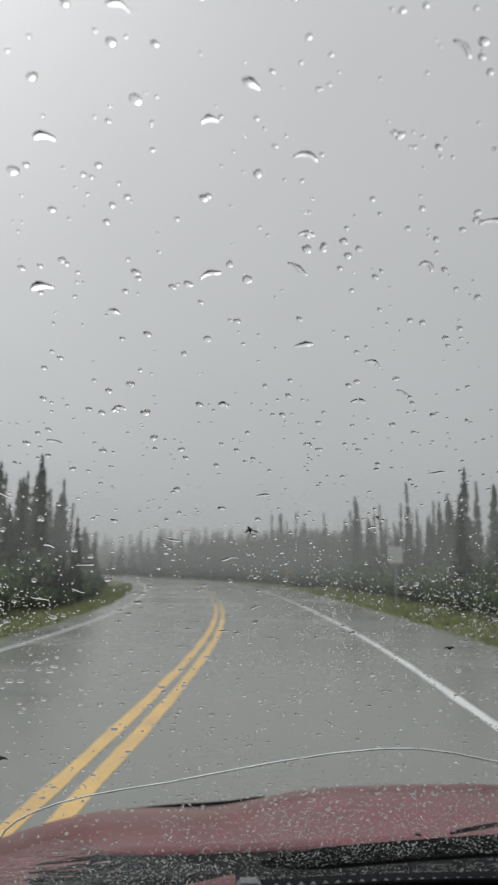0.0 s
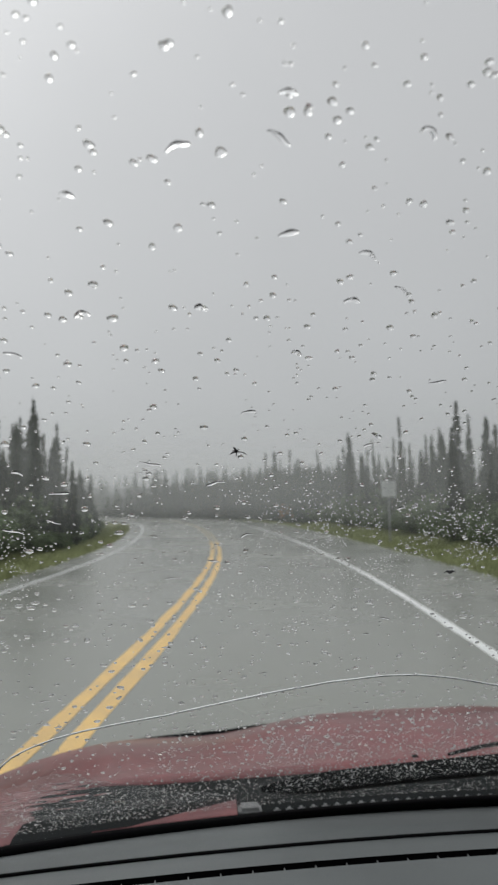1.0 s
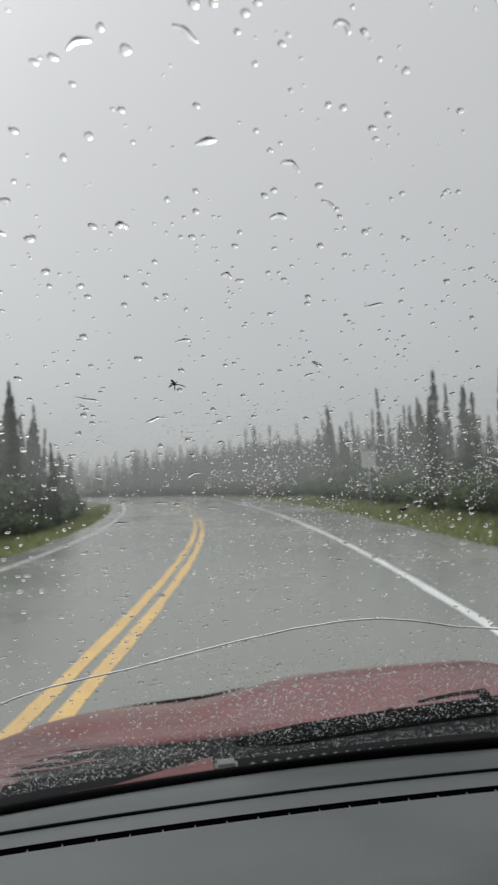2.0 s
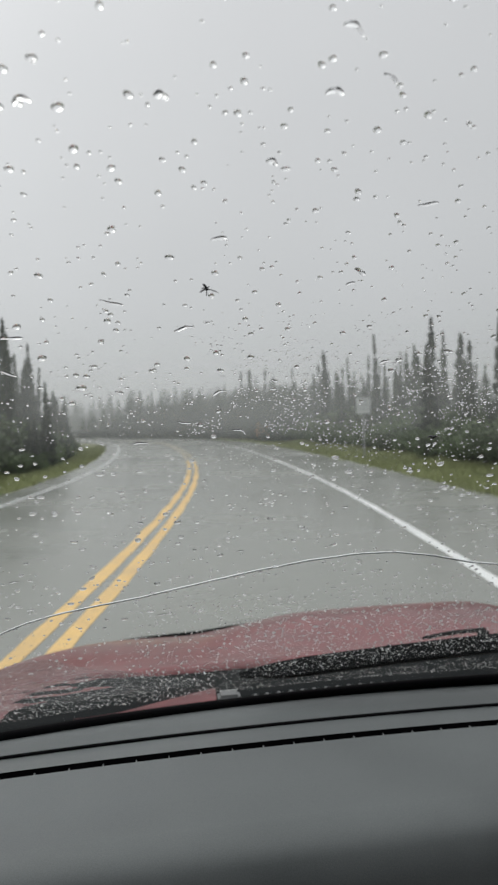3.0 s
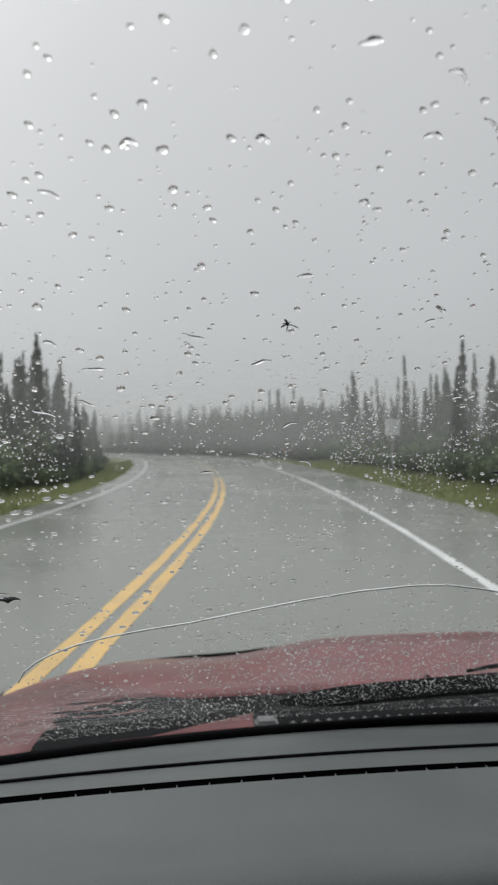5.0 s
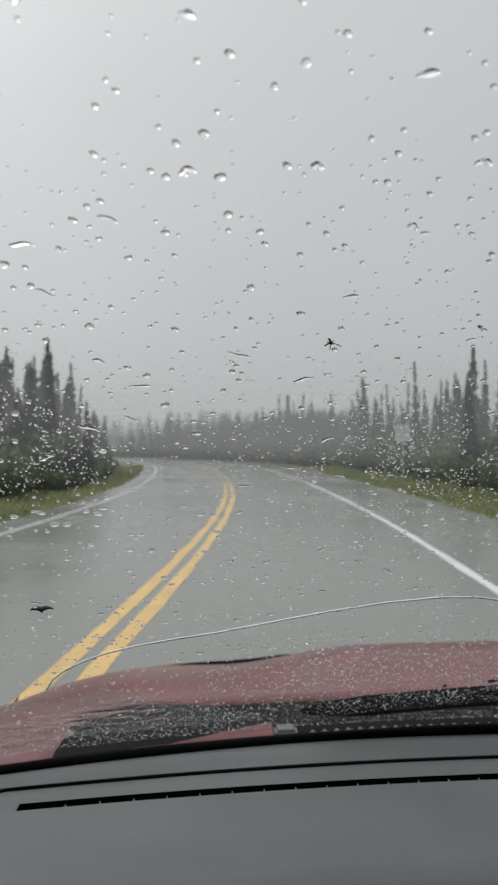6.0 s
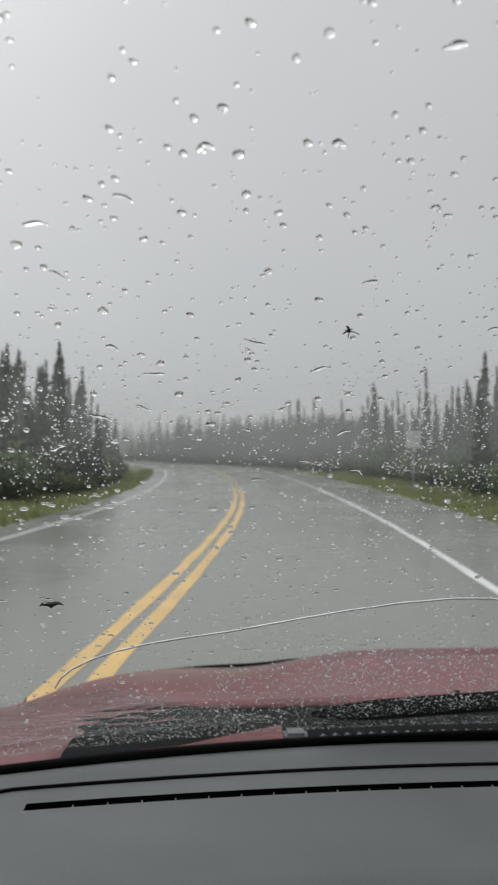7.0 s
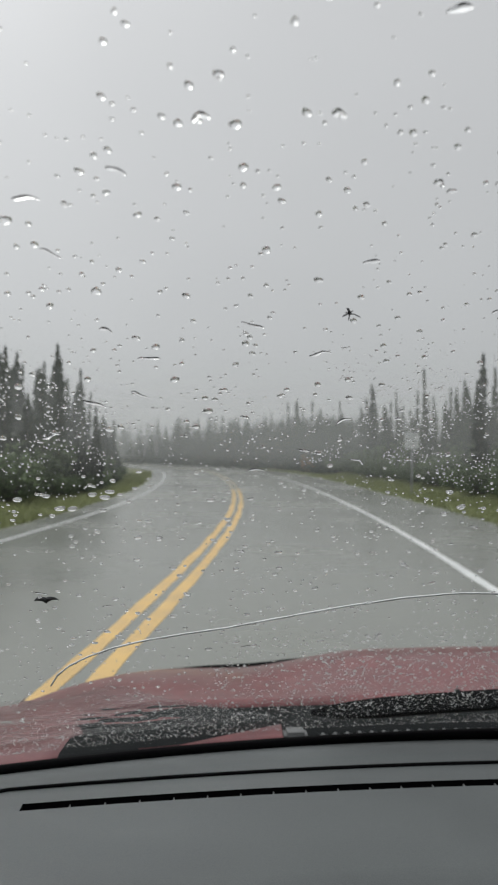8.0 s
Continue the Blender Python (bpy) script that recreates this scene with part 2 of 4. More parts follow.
def block(bm, x0, x1, y0, y1, z0, z1, bevel=0.0):
    r = bmesh.ops.create_cube(bm, size=1.0, matrix=Matrix.Translation(((x0 + x1) / 2, (y0 + y1) / 2, (z0 + z1) / 2)) @ Matrix.Diagonal((x1 - x0, y1 - y0, z1 - z0, 1)))
    if bevel:
        edges = list({e for v in r["verts"] for e in v.link_edges})
        bmesh.ops.bevel(bm, geom=edges, offset=bevel, segments=2, affect="EDGES")
    return bm


def sheet(bm, rows, closed=False):
    """Quads between rows of points."""
    made = [[bm.verts.new(p) for p in row] for row in rows]
    for a, b in zip(made[:-1], made[1:]):
        n = len(a)
        for i in range(n if closed else n - 1):
            j = (i + 1) % n
            bm.faces.new((a[i], a[j], b[j], b[i]))
    return made


def tube(bm, path, radius, sides=8, taper=None):
    """A tube along a path, with end caps."""
    path = [Vector(p) for p in path]
    rows = []
    for i, p in enumerate(path):
        d = (path[min(i + 1, len(path) - 1)] - path[max(i - 1, 0)]).normalized()
        side = d.cross(Vector((0, 0, 1)) if abs(d.z) < 0.9 else Vector((1, 0, 0))).normalized()
        up = side.cross(d)
        r = radius * (taper[i] if taper else 1)
        rows.append([p + r * (math.cos(a) * side + math.sin(a) * up) for a in [2 * math.pi * k / sides for k in range(sides)]])
    made = sheet(bm, rows, closed=True)
    bm.faces.new(made[0][::-1])
    bm.faces.new(made[-1])
    return bm


def swept(bm, path, ring, axes):
    """Sweeps a closed ring of (a, b) offsets along path; axes(i) gives the two axes."""
    rows = []
    for i, p in enumerate(path):
        u, w = axes(i)
        rows.append([Vector(p) + a * u + b * w for a, b in ring])
    made = sheet(bm, rows, closed=True)
    bm.faces.new(made[0][::-1])
    bm.faces.new(made[-1])
    return bm


def smooth01(v):
    v = max(0.0, min(1.0, v))
    return v * v * (3 - 2 * v)


# ---- the road's plan: a steady sweep to the left that tightens behind the trees ----
ROAD_X0, ROAD_HEAD, SWEEP_R, BEND_AT, BEND_R = -1.59, radians(10.1), 207.0, 54.9, 34.8
LEFT_EDGE, RIGHT_EDGE = -4.55, 6.4
S_STEP = 1.0
S_FIRST, S_LAST = -60, 170


def build_line():
    pts, x, y, th = {}, ROAD_X0, 0.0, ROAD_HEAD
    pts[0] = (x, y, th)
    for k in range(1, S_LAST + 1):
        bend = smooth01((k - BEND_AT + 6) / 12.0)
        th -= S_STEP * (bend / BEND_R + 1 / SWEEP_R) if th > -1.45 else 0.0
        x += math.sin(th) * S_STEP
        y += math.cos(th) * S_STEP
        pts[k] = (x, y, th)
    x, y, th = pts[0]
    for k in range(-1, S_FIRST - 1, -1):
        x -= math.sin(th) * S_STEP
        y -= math.cos(th) * S_STEP
        th += S_STEP / SWEEP_R
        pts[k] = (x, y, th)
    return pts


LINE = build_line()


def rise(s):
    """The road climbs gently into the bend."""
    if s < 16:
        return 0.0
    if s < 36:
        return 0.00044 * (s - 16) ** 2
    return min(1.11, 0.176 + 0.0176 * (s - 36))


def at(s, u, dz=0.0):
    """The point u metres to the right of the centre line at s metres along it."""
    k = max(S_FIRST, min(S_LAST - 1, int(math.floor(s))))
    f = s - k
    x0, y0, t0 = LINE[k]
    x1, y1, t1 = LINE[k + 1]
    x, y, t = x0 + (x1 - x0) * f, y0 + (y1 - y0) * f, t0 + (t1 - t0) * f
    return Vector((x + math.cos(t) * u, y - math.sin(t) * u, rise(s) + dz))


LINE_XY = np.array([LINE[k][:2] for k in range(S_FIRST, S_LAST + 1)])
LINE_TH = np.array([LINE[k][2] for k in range(S_FIRST, S_LAST + 1)])
LINE_Z = np.array([rise(k) for k in range(S_FIRST, S_LAST + 1)])


def ground_z(x, y):
    """Height of the ground: level under the road, a shallow ditch, then uneven moss."""
    d = (LINE_XY[:, 0] - x) ** 2 + (LINE_XY[:, 1] - y) ** 2
    k = int(np.argmin(d))
    t = LINE_TH[k]
    u = math.cos(t) * (x - LINE_XY[k, 0]) - math.sin(t) * (y - LINE_XY[k, 1])
    off = u - RIGHT_EDGE if u > RIGHT_EDGE else (LEFT_EDGE - u if u < LEFT_EDGE else 0.0)
    z = LINE_Z[k] - 0.04
    if off > 0:
        z += -0.22 * smooth01(off / 2.2) + 0.25 * smooth01((off - 2.5) / 4.0)
        far = min(1.0, off / 6.0)
        z += far * (0.16 * noise.noise(Vector((x * 0.25, y * 0.25, 3.0))) + 0.05 * noise.noise(Vector((x * 0.9, y * 0.9, 7.0))))
    return z


def grid_steps(stops):
    out = [stops[0][0]]
    for (a, _), (b, st) in zip(stops[:-1], stops[1:]):
        n = max(1, round((b - a) / st))
        out += [a + (b - a) * (i + 1) / n for i in range(n)]
    return out


gx = grid_steps([(-3000, 0), (-400, 1300), (-120, 90), (-40, 10), (-16, 2.0), (24, 0.8), (50, 2.5), (120, 10), (400, 90), (3000, 1300)])
gy = grid_steps([(-3000, 0), (-400, 1300), (-60, 60), (0, 5), (60, 0.9), (100, 2.5), (180, 10), (500, 80), (3000, 1250)])
gv = [(x, y, ground_z(x, y)) for y in gy for x in gx]
nx = len(gx)
gf = [(j * nx + i, j * nx + i + 1, (j + 1) * nx + i + 1, (j + 1) * nx + i) for j in range(len(gy) - 1) for i in range(nx - 1)]
ground = tagged(new("ground", mesh_from("ground", gv, gf, M_GROUND, True)), "wet mossy verge and forest floor beside the road", "ground", kind="structure")


def ribbon(name, u0, u1, z0, z1, s0, s1, material, step=1.0, wobble=0.0, seed=0.0):
    """A strip along the road with thickness."""
    rows = []
    n = int((s1 - s0) / step)
    for i in range(n + 1):
        s = s0 + (s1 - s0) * i / n
        w0 = wobble * (noise.noise(Vector((s * 0.8, seed, 0.3))) + 0.5 * noise.noise(Vector((s * 3.1, seed, 1.3))))
        w1 = wobble * (noise.noise(Vector((s * 0.8, seed + 5, 0.7))) + 0.5 * noise.noise(Vector((s * 3.1, seed + 5, 1.7))))
        a, b = u0 + w0, u1 + w1
        rows.append([at(s, a, z0), at(s, a, z1), at(s, (a + b) / 2, z1), at(s, b, z1), at(s, b, z0)])
    bm = bmesh.new()
    sheet(bm, rows)
    bmesh.ops.recalc_face_normals(bm, faces=bm.faces)
    me = bpy.data.meshes.new(name)
    bm.to_mesh(me)
    bm.free()
    me.materials.append(material)
    return new(name, me)


road = tagged(ribbon("road", LEFT_EDGE, RIGHT_EDGE, -0.3, 0.0, -58, 168, M_ASPHALT, 1.0, 0.12), "wet grey two-lane asphalt road bending away", "road", kind="structure")
# double yellow centre line and white edge lines, worn thin at the rims
YELLOW_LAB, WHITE_LAB = "worn yellow centre line on wet asphalt", "white edge line on wet asphalt"
DULL_LAB, FAINT_LAB = "yellow centre line dulled as by haze on wet asphalt", "worn and haze-greyed white edge line on wet asphalt"
# far stretches step to duller colours that imitate haze with distance
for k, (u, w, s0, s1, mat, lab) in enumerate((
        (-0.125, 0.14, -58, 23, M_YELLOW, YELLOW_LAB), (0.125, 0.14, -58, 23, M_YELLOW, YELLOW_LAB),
        (-0.125, 0.14, 23, 32, M_HAZED, DULL_LAB), (0.125, 0.14, 23, 32, M_HAZED, DULL_LAB),
        (-0.125, 0.14, 32, 168, M_FAR_HAZED, DULL_LAB), (0.125, 0.14, 32, 168, M_FAR_HAZED, DULL_LAB),
        (-3.70, 0.13, -58, 168, M_WORN_HAZED, FAINT_LAB), (3.65, 0.125, -58, 32, M_WHITE, WHITE_LAB), (3.65, 0.125, 32, 168, M_WORN_HAZED, FAINT_LAB))):
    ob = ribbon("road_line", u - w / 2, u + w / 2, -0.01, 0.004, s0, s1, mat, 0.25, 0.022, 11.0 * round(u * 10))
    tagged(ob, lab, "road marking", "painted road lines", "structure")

# ---- curved pale sheets over the road at several distances, standing in for rain mist ----
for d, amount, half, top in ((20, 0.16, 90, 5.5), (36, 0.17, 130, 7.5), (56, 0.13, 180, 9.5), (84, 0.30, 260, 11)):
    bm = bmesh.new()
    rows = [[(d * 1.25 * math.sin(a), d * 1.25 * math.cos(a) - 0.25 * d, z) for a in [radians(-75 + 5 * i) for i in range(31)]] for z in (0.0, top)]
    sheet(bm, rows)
    me = bpy.data.meshes.new("mist_sheet")
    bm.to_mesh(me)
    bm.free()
    me.materials.append(mist("mist_sheet", amount, 0.1, 2.2, top))
    tagged(new("mist_sheet", me), "thin pale sheet standing in for rain mist over the road", "mist", "veils of rain mist", "stuff")

# ---- the pickup: hood, windscreen, cowl, wiper, dashboard, plain cab ----
MID = 0.4
BODY = 0.5
TILT = radians(36)
SIN, COS = math.sin(TILT), math.cos(TILT)
pickup = tagged(new("pickup_truck"), "maroon pickup truck with rain-wet windscreen and grey dashboard", "pickup truck")


def pane_at(x, s, out=0.0):
    """A point on the windscreen's outer face: x across, s metres up the slope from the reference line, out: off the glass."""
    bow = 0.2041 * (x - MID) ** 2
    n = Vector((2 * 0.2041 * (x - MID) * SIN, SIN, COS)).normalized()
    return Vector((x, 1.0 - bow - s * COS, 1.09 + s * SIN)) + n * out


def pane_axes(x, s):
    u = (pane_at(x + 0.001, s) - pane_at(x - 0.001, s)).normalized()
    w = (pane_at(x, s + 0.001) - pane_at(x, s - 0.001)).normalized()
    return u, w, u.cross(w).normalized()


PX = [-0.42 + 1.84 * i / 44 for i in range(45)]
PS = [-0.075 + 1.225 * i / 24 for i in range(25)]
bm = bmesh.new()
outer = [[pane_at(x, s) for x in PX] for s in PS]
inner = [[pane_at(x, s, -0.005) for x in PX] for s in PS]
a = sheet(bm, outer)
b = sheet(bm, inner)
for i in range(len(PX) - 1):
    bm.faces.new((a[0][i], b[0][i], b[0][i + 1], a[0][i + 1]))
    bm.faces.new((a[-1][i], a[-1][i + 1], b[-1][i + 1], b[-1][i]))
for j in range(len(PS) - 1):
    bm.faces.new((a[j][0], a[j + 1][0], b[j + 1][0], b[j][0]))
    bm.faces.new((a[j][-1], b[j][-1], b[j + 1][-1], a[j + 1][-1]))
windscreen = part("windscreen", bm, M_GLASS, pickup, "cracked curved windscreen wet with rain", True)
# both faces are turned towards the cab, so that the sheet mirrors as thin glass does
for poly in windscreen.data.polygons:
    if poly.normal.dot(Vector((0, SIN, COS))) > 0:
        poly.flip()

# the long crack: rises from the driver's side, peaks, then runs nearly level
CRACK = [(-0.166, 0.232), (-0.156, 0.26), (-0.141, 0.285), (-0.12, 0.306), (-0.098, 0.322), (-0.07, 0.335), (-0.042, 0.344), (0.01, 0.357), (0.065, 0.377),
         (0.118, 0.396), (0.17, 0.411), (0.222, 0.419), (0.258, 0.417), (0.30, 0.404), (0.35, 0.382), (0.43, 0.36), (0.52, 0.345), (0.62, 0.34)]
path = []
for (x0, s0), (x1, s1) in zip(CRACK[:-1], CRACK[1:]):
    for k in range(4):
        f = k / 4
        x, s = x0 + (x1 - x0) * f, s0 + (s1 - s0) * f
        path.append(pane_at(x, s + 0.0007 * noise.noise(Vector((x * 60, 2, 0))), 0.0003))
bm = bmesh.new()
tube(bm, path, 0.0013, 6, [0.55 + 0.5 * abs(noise.noise(Vector((i * 0.31, 4.2, 1)))) for i in range(len(path))])
crack = part("crack", bm, M_CRACK, windscreen, "long bright crack running across the glass", True)

bm = bmesh.new()
tube(bm, [p + pane_axes(p.x, 0.3)[1] * -0.0017 for p in path], 0.0005, 5, [0.6 + 0.6 * abs(noise.noise(Vector((i * 0.4, 1.2, 1)))) for i in range(len(path))])
part("dark_edge", bm, M_CHIP, crack, "dark lower edge of the crack", True)

# small stone chip with dark rays, and two short dark smears
bm = bmesh.new()
cx, cs = 0.058, 0.751
for ang, ln, wd in ((118, 0.0048, 0.0007), (160, 0.003, 0.0003), (205, 0.0040, 0.0005), (270, 0.0045, 0.0003), (345, 0.0065, 0.0003), (60, 0.003, 0.0003)):
    a0 = radians(ang)
    tube(bm, [pane_at(cx + k * ln * math.cos(a0), cs + k * ln * math.sin(a0) + 0.0006 * math.sin(k * 4), 0.0003) for k in (0, 0.35, 0.7, 1.0)], wd, 5, [1.4, 0.9, 1.0, 0.35])
part("stone_chip", bm, M_CHIP, windscreen, "dark star-shaped stone chip in the glass")
for cx, cs, ln in ((-0.139, 0.430, 0.009), (0.233, 0.609, 0.0045)):
    bm = bmesh.new()
    arch = [(k / 10, abs(math.sin(k / 10 * 2 * math.pi)) ** 0.7) for k in range(11)]
    tube(bm, [pane_at(cx - ln + 2 * ln * k, cs + 0.42 * ln * h, 0.0003) for k, h in arch], 0.19 * ln, 6, [0.2, 0.6, 1.0, 1.1, 1.2, 1.5, 1.3, 1.1, 0.8, 0.5, 0.2])
    part("smear", bm, M_CHIP, windscreen, "short dark smear stuck to the glass")

# black lower rubber seal
bm = bmesh.new()
ring = [(-0.036, -0.008), (-0.032, 0.005), (0.0, 0.008), (0.032, 0.006), (0.036, -0.002), (0.024, -0.009), (0.0, -0.013)]
path = [pane_at(x, -0.042 + 0.012 * smooth01(2 * (x - 0.1)), -0.0145) for x in PX]
swept(bm, path, ring, lambda i: (pane_axes(PX[i], -0.04)[1], pane_axes(PX[i], -0.04)[2]))
part("windscreen_seal", bm, M_RUBBER, windscreen, "black rubber seal along the glass's lower edge", True)


def hood_z(x, y):
    z = 1.03 - 0.12 * (y - 1.2) - 0.04 * ((y - 1.2) / 0.7) ** 3
    z += 0.040 * smooth01((x - 0.06) / 0.36) * smooth01((0.98 - x) / 0.17) * smooth01((y - 1.36) / 0.36) + 0.010 * smooth01((x - 0.15) / 0.5)
    z -= 0.5 * max(0.0, abs(x - 0.55) - 0.6) ** 2
    if y > 1.95:
        z -= 2.4 * (y - 1.95) ** 2 + 0.25 * (y - 1.95)
    return z


HX = [-0.5 + 2.0 * i / 66 for i in range(67)]
HY = [0.0, 0.01, 0.04, 0.1, 0.18, 0.28, 0.4, 0.52, 0.62, 0.7, 0.76, 0.82, 0.88, 0.94, 1.0]


def hood_rear(x):
    return 1.325 - 0.13 * (x - MID) ** 2


bm = bmesh.new()
rows = []
for f in HY:
    row = []
    for x in HX:
        y = hood_rear(x) + f * (2.19 - 0.22 * (x - MID) ** 2 - hood_rear(x))
        row.append((x, y, hood_z(x, y) - (0.012 if f == 0 else 0)))
    rows.append(row)
rows.insert(0, [(x, y + 0.004, z - 0.03) for x, y, z in rows[0]])
rows.append([(x, y + 0.02, z - 0.35) for x, y, z in rows[-1]])
sheet(bm, rows)
hood = part("hood", bm, M_PAINT, pickup, "wet maroon hood with a raised centre bulge", True)

# dark bug deflector along the hood's leading edge
bm = bmesh.new()
lo, hi = [], []
DX = [-0.24 + 1.58 * i / 54 for i in range(55)]
for x in DX:
    y = 1.985 - 0.2 * (x - MID) ** 2
    lift = 0.002 + 0.016 * smooth01((x + 0.12) / 0.24) * smooth01((1.32 - x) / 0.3) * (1 - 0.8 * smooth01((x - 0.20) / 0.16) * smooth01((0.98 - x) / 0.14))
    lo.append((x, y, hood_z(x, y) - 0.01))
    hi.append((x, y - 0.012, hood_z(x, y) + lift))
back = [(x, y + 0.006, z) for x, y, z in hi]
back2 = [(x, y + 0.008, z) for x, y, z in lo]
sheet(bm, [lo, hi, back, back2])
part("bug_deflector", bm, M_BLACK, hood, "dark smoked plastic deflector at the hood's front edge", True)
# washer nozzle
bm = bmesh.new()
block(bm, 0.470, 0.481, 1.340, 1.351, hood_z(0.475, 1.345) - 0.003, hood_z(0.475, 1.345) + 0.0035, 0.0015)
part("washer_nozzle", bm, M_BLACK, hood, "small black washer nozzle")

# black cowl panel between hood and glass
CX_ = [-0.42 + 1.84 * i / 44 for i in range(45)]
bm = bmesh.new()
rows = []
for f, z, up in ((0.0, 1.03, 0.0), (0.2, 1.036, 0.0), (0.5, 1.03, 0.3), (0.9, 1.02, 0.9), (1.0, 1.018, 1.0)):
    rows.append([(x, pane_at(x, -0.07).y + 0.006 + f * (hood_rear(x) + 0.008 - pane_at(x, -0.07).y), z + up * (hood_z(x, hood_rear(x)) - 0.012 - 1.018)) for x in CX_])
sheet(bm, rows)
cowl = part("cowl", bm, M_BLACK, pickup, "black plastic cowl panel spattered with rain", True)
# body-coloured lip showing beside the wiper pivots
bm = bmesh.new()
lx = [-0.10 + 0.21 * i / 12 for i in range(13)]
lf = [i / 12 for i in range(13)]
lb = [pane_at(x, -0.06).y for x in lx]
sheet(bm, [[(x, b + 0.026, 1.024) for x, b in zip(lx, lb)], [(x, b + 0.030, 1.036) for x, b in zip(lx, lb)],
           [(x, b + 0.034 + 0.045 * f, 1.040 + 0.010 * f) for x, b, f in zip(lx, lb, lf)], [(x, b + 0.040 + 0.047 * f, 1.02) for x, b, f in zip(lx, lb, lf)]])
part("cowl_lip", bm, M_PAINT, cowl, "maroon painted lip", True)
# painted corner of the scuttle at the driver's end
bm = bmesh.new()
lx = [-0.42 + 0.20 * i / 12 for i in range(13)]
rows = []
for f, z, up in ((0.0, 1.03, 0.0), (0.2, 1.036, 0.0), (0.5, 1.03, 0.3), (0.9, 1.02, 0.9), (1.0, 1.018, 1.0)):
    row = [(x, pane_at(x, -0.07).y + 0.006 + f * (hood_rear(x) + 0.006 - pane_at(x, -0.07).y), z + 0.005 + up * (hood_z(x, hood_rear(x)) - 0.012 - 1.018)) for x in lx]
    rows.append(row + [(row[-1][0] + 0.012, row[-1][1], row[-1][2] - 0.012)])
sheet(bm, rows)
part("scuttle_corner", bm, M_PAINT, cowl, "maroon painted corner", True)
# grey pivot cap
for x0 in (0.118,):
    bm = bmesh.new()
    yb = pane_at(x0, -0.06).y + 0.05
    block(bm, x0 - 0.006, x0 + 0.030, yb - 0.004, yb + 0.028, 1.012, 1.047, 0.005)
    part("pivot_cap", bm, M_GREYPL, cowl, "pale grey plastic pivot cap")
# vent slots of the cowl under the wiper
x = 0.165
while x < 1.0:
    bm = bmesh.new()
    yb = pane_at(x, -0.06).y + 0.016
    block(bm, x, x + 0.010, yb, yb + 0.03, 1.024, 1.047, 0.003)
    part("vent_bar", bm, M_GREYPL, cowl)
    x += 0.019

# parked wiper lying on the glass
wiper = new("wiper")
wiper.parent = pickup
tagged(wiper, "black windscreen wiper parked along the glass's foot")
WX = [0.135 + 0.72 * i / 30 for i in range(31)]


def wipe_s(x):
    return 0.028 + 0.13 * (x - 0.135) + 0.05 * (x - 0.135) ** 2


bm = bmesh.new()
path = [pane_at(x, wipe_s(x), 0.012) for x in WX]
ring = [(-0.012, -0.0115), (-0.014, 0.004), (-0.007, 0.013), (0.005, 0.014), (0.012, 0.007), (0.008, -0.004), (0.004, -0.0118)]
thin = [0.25, 0.6, 0.8, 0.9] + [1.0] * 27
swept(bm, path, ring, lambda i: (thin[i] * pane_axes(WX[i], wipe_s(WX[i]))[1], thin[i] * pane_axes(WX[i], wipe_s(WX[i]))[2]))
part("blade", bm, M_RUBBER, wiper, "black rubber wiper blade", True)
arm_from, arm_to = pane_at(0.40, wipe_s(0.40), 0.030), Vector((0.64, 1.283, 1.060))
bm = bmesh.new()
tube(bm, [arm_from.lerp(arm_to, k / 8) + Vector((0, 0, 0.002 * math.sin(math.pi * k / 8))) for k in range(9)], 0.0036, 8, [0.6, 0.8, 0.9, 1.0, 1.0, 1.0, 1.1, 1.2, 1.3])
part("arm", bm, M_BLACK, wiper, "black steel wiper arm", True)
bm = bmesh.new()
block(bm, 0.632, 0.652, 1.272, 1.294, 1.015, 1.064, 0.006)
part("pivot", bm, M_BLACK, wiper)

# ---- dashboard: a long gently bowed top with a defroster slot and a seam ----
DXS = [-0.43 + 1.86 * i / 93 for i in range(94)]
ROWS = [(0.593, 0.06, 0.80), (0.603, 0.06, 0.93), (0.611, 0.07, 0.985), (0.615, 0.07, 1.005), (0.618, 0.07, 1.040), (0.626, 0.08, 1.066), (0.642, 0.08, 1.0795), (0.67, 0.09, 1.0835), (0.75, 0.10, 1.0795),
        (0.8435, 0.10, 1.0735), (0.8595, 0.10, 1.0735), (0.885, 0.115, 1.0732), (0.906, 0.13, 1.072), (0.93, 0.15, 1.076), (0.965, 0.17, 1.074), (1.0, 0.20, 1.067), (1.03, 0.204, 1.052)]
SLOT_X = -0.217


def dash_row(r):
    y0, c, z = r
    return [(x, y0 - c * (x - MID) ** 2, z) for x in DXS]


bm = bmesh.new()
rows = [dash_row(r) for r in ROWS]
made = [[bm.verts.new(p) for p in row] for row in rows]
slot_row = 9
for j in range(len(rows) - 1):
    for i in range(len(DXS) - 1):
        if (j == slot_row and DXS[i] >= SLOT_X - 0.004) or j < 3:
            continue
        bm.faces.new((made[j][i], made[j][i + 1], made[j + 1][i + 1], made[j + 1][i]))
dashboard = part("dashboard", bm, M_DASH, pickup, "dark grey grained plastic dashboard top", True)
# the face turned from the windscreen is coloured black in place of shade
bm = bmesh.new()
sheet(bm, [dash_row(r) for r in ROWS[:4]])
part("shaded_dash_face", bm, M_BLACK, dashboard, "dashboard face below the rolled edge, coloured black for shade", True)
i0 = next(i for i, x in enumerate(DXS) if x >= SLOT_X - 0.004)
sx = DXS[i0:]


def slot_y(x, y0):
    return y0 - 0.10 * (x - MID) ** 2


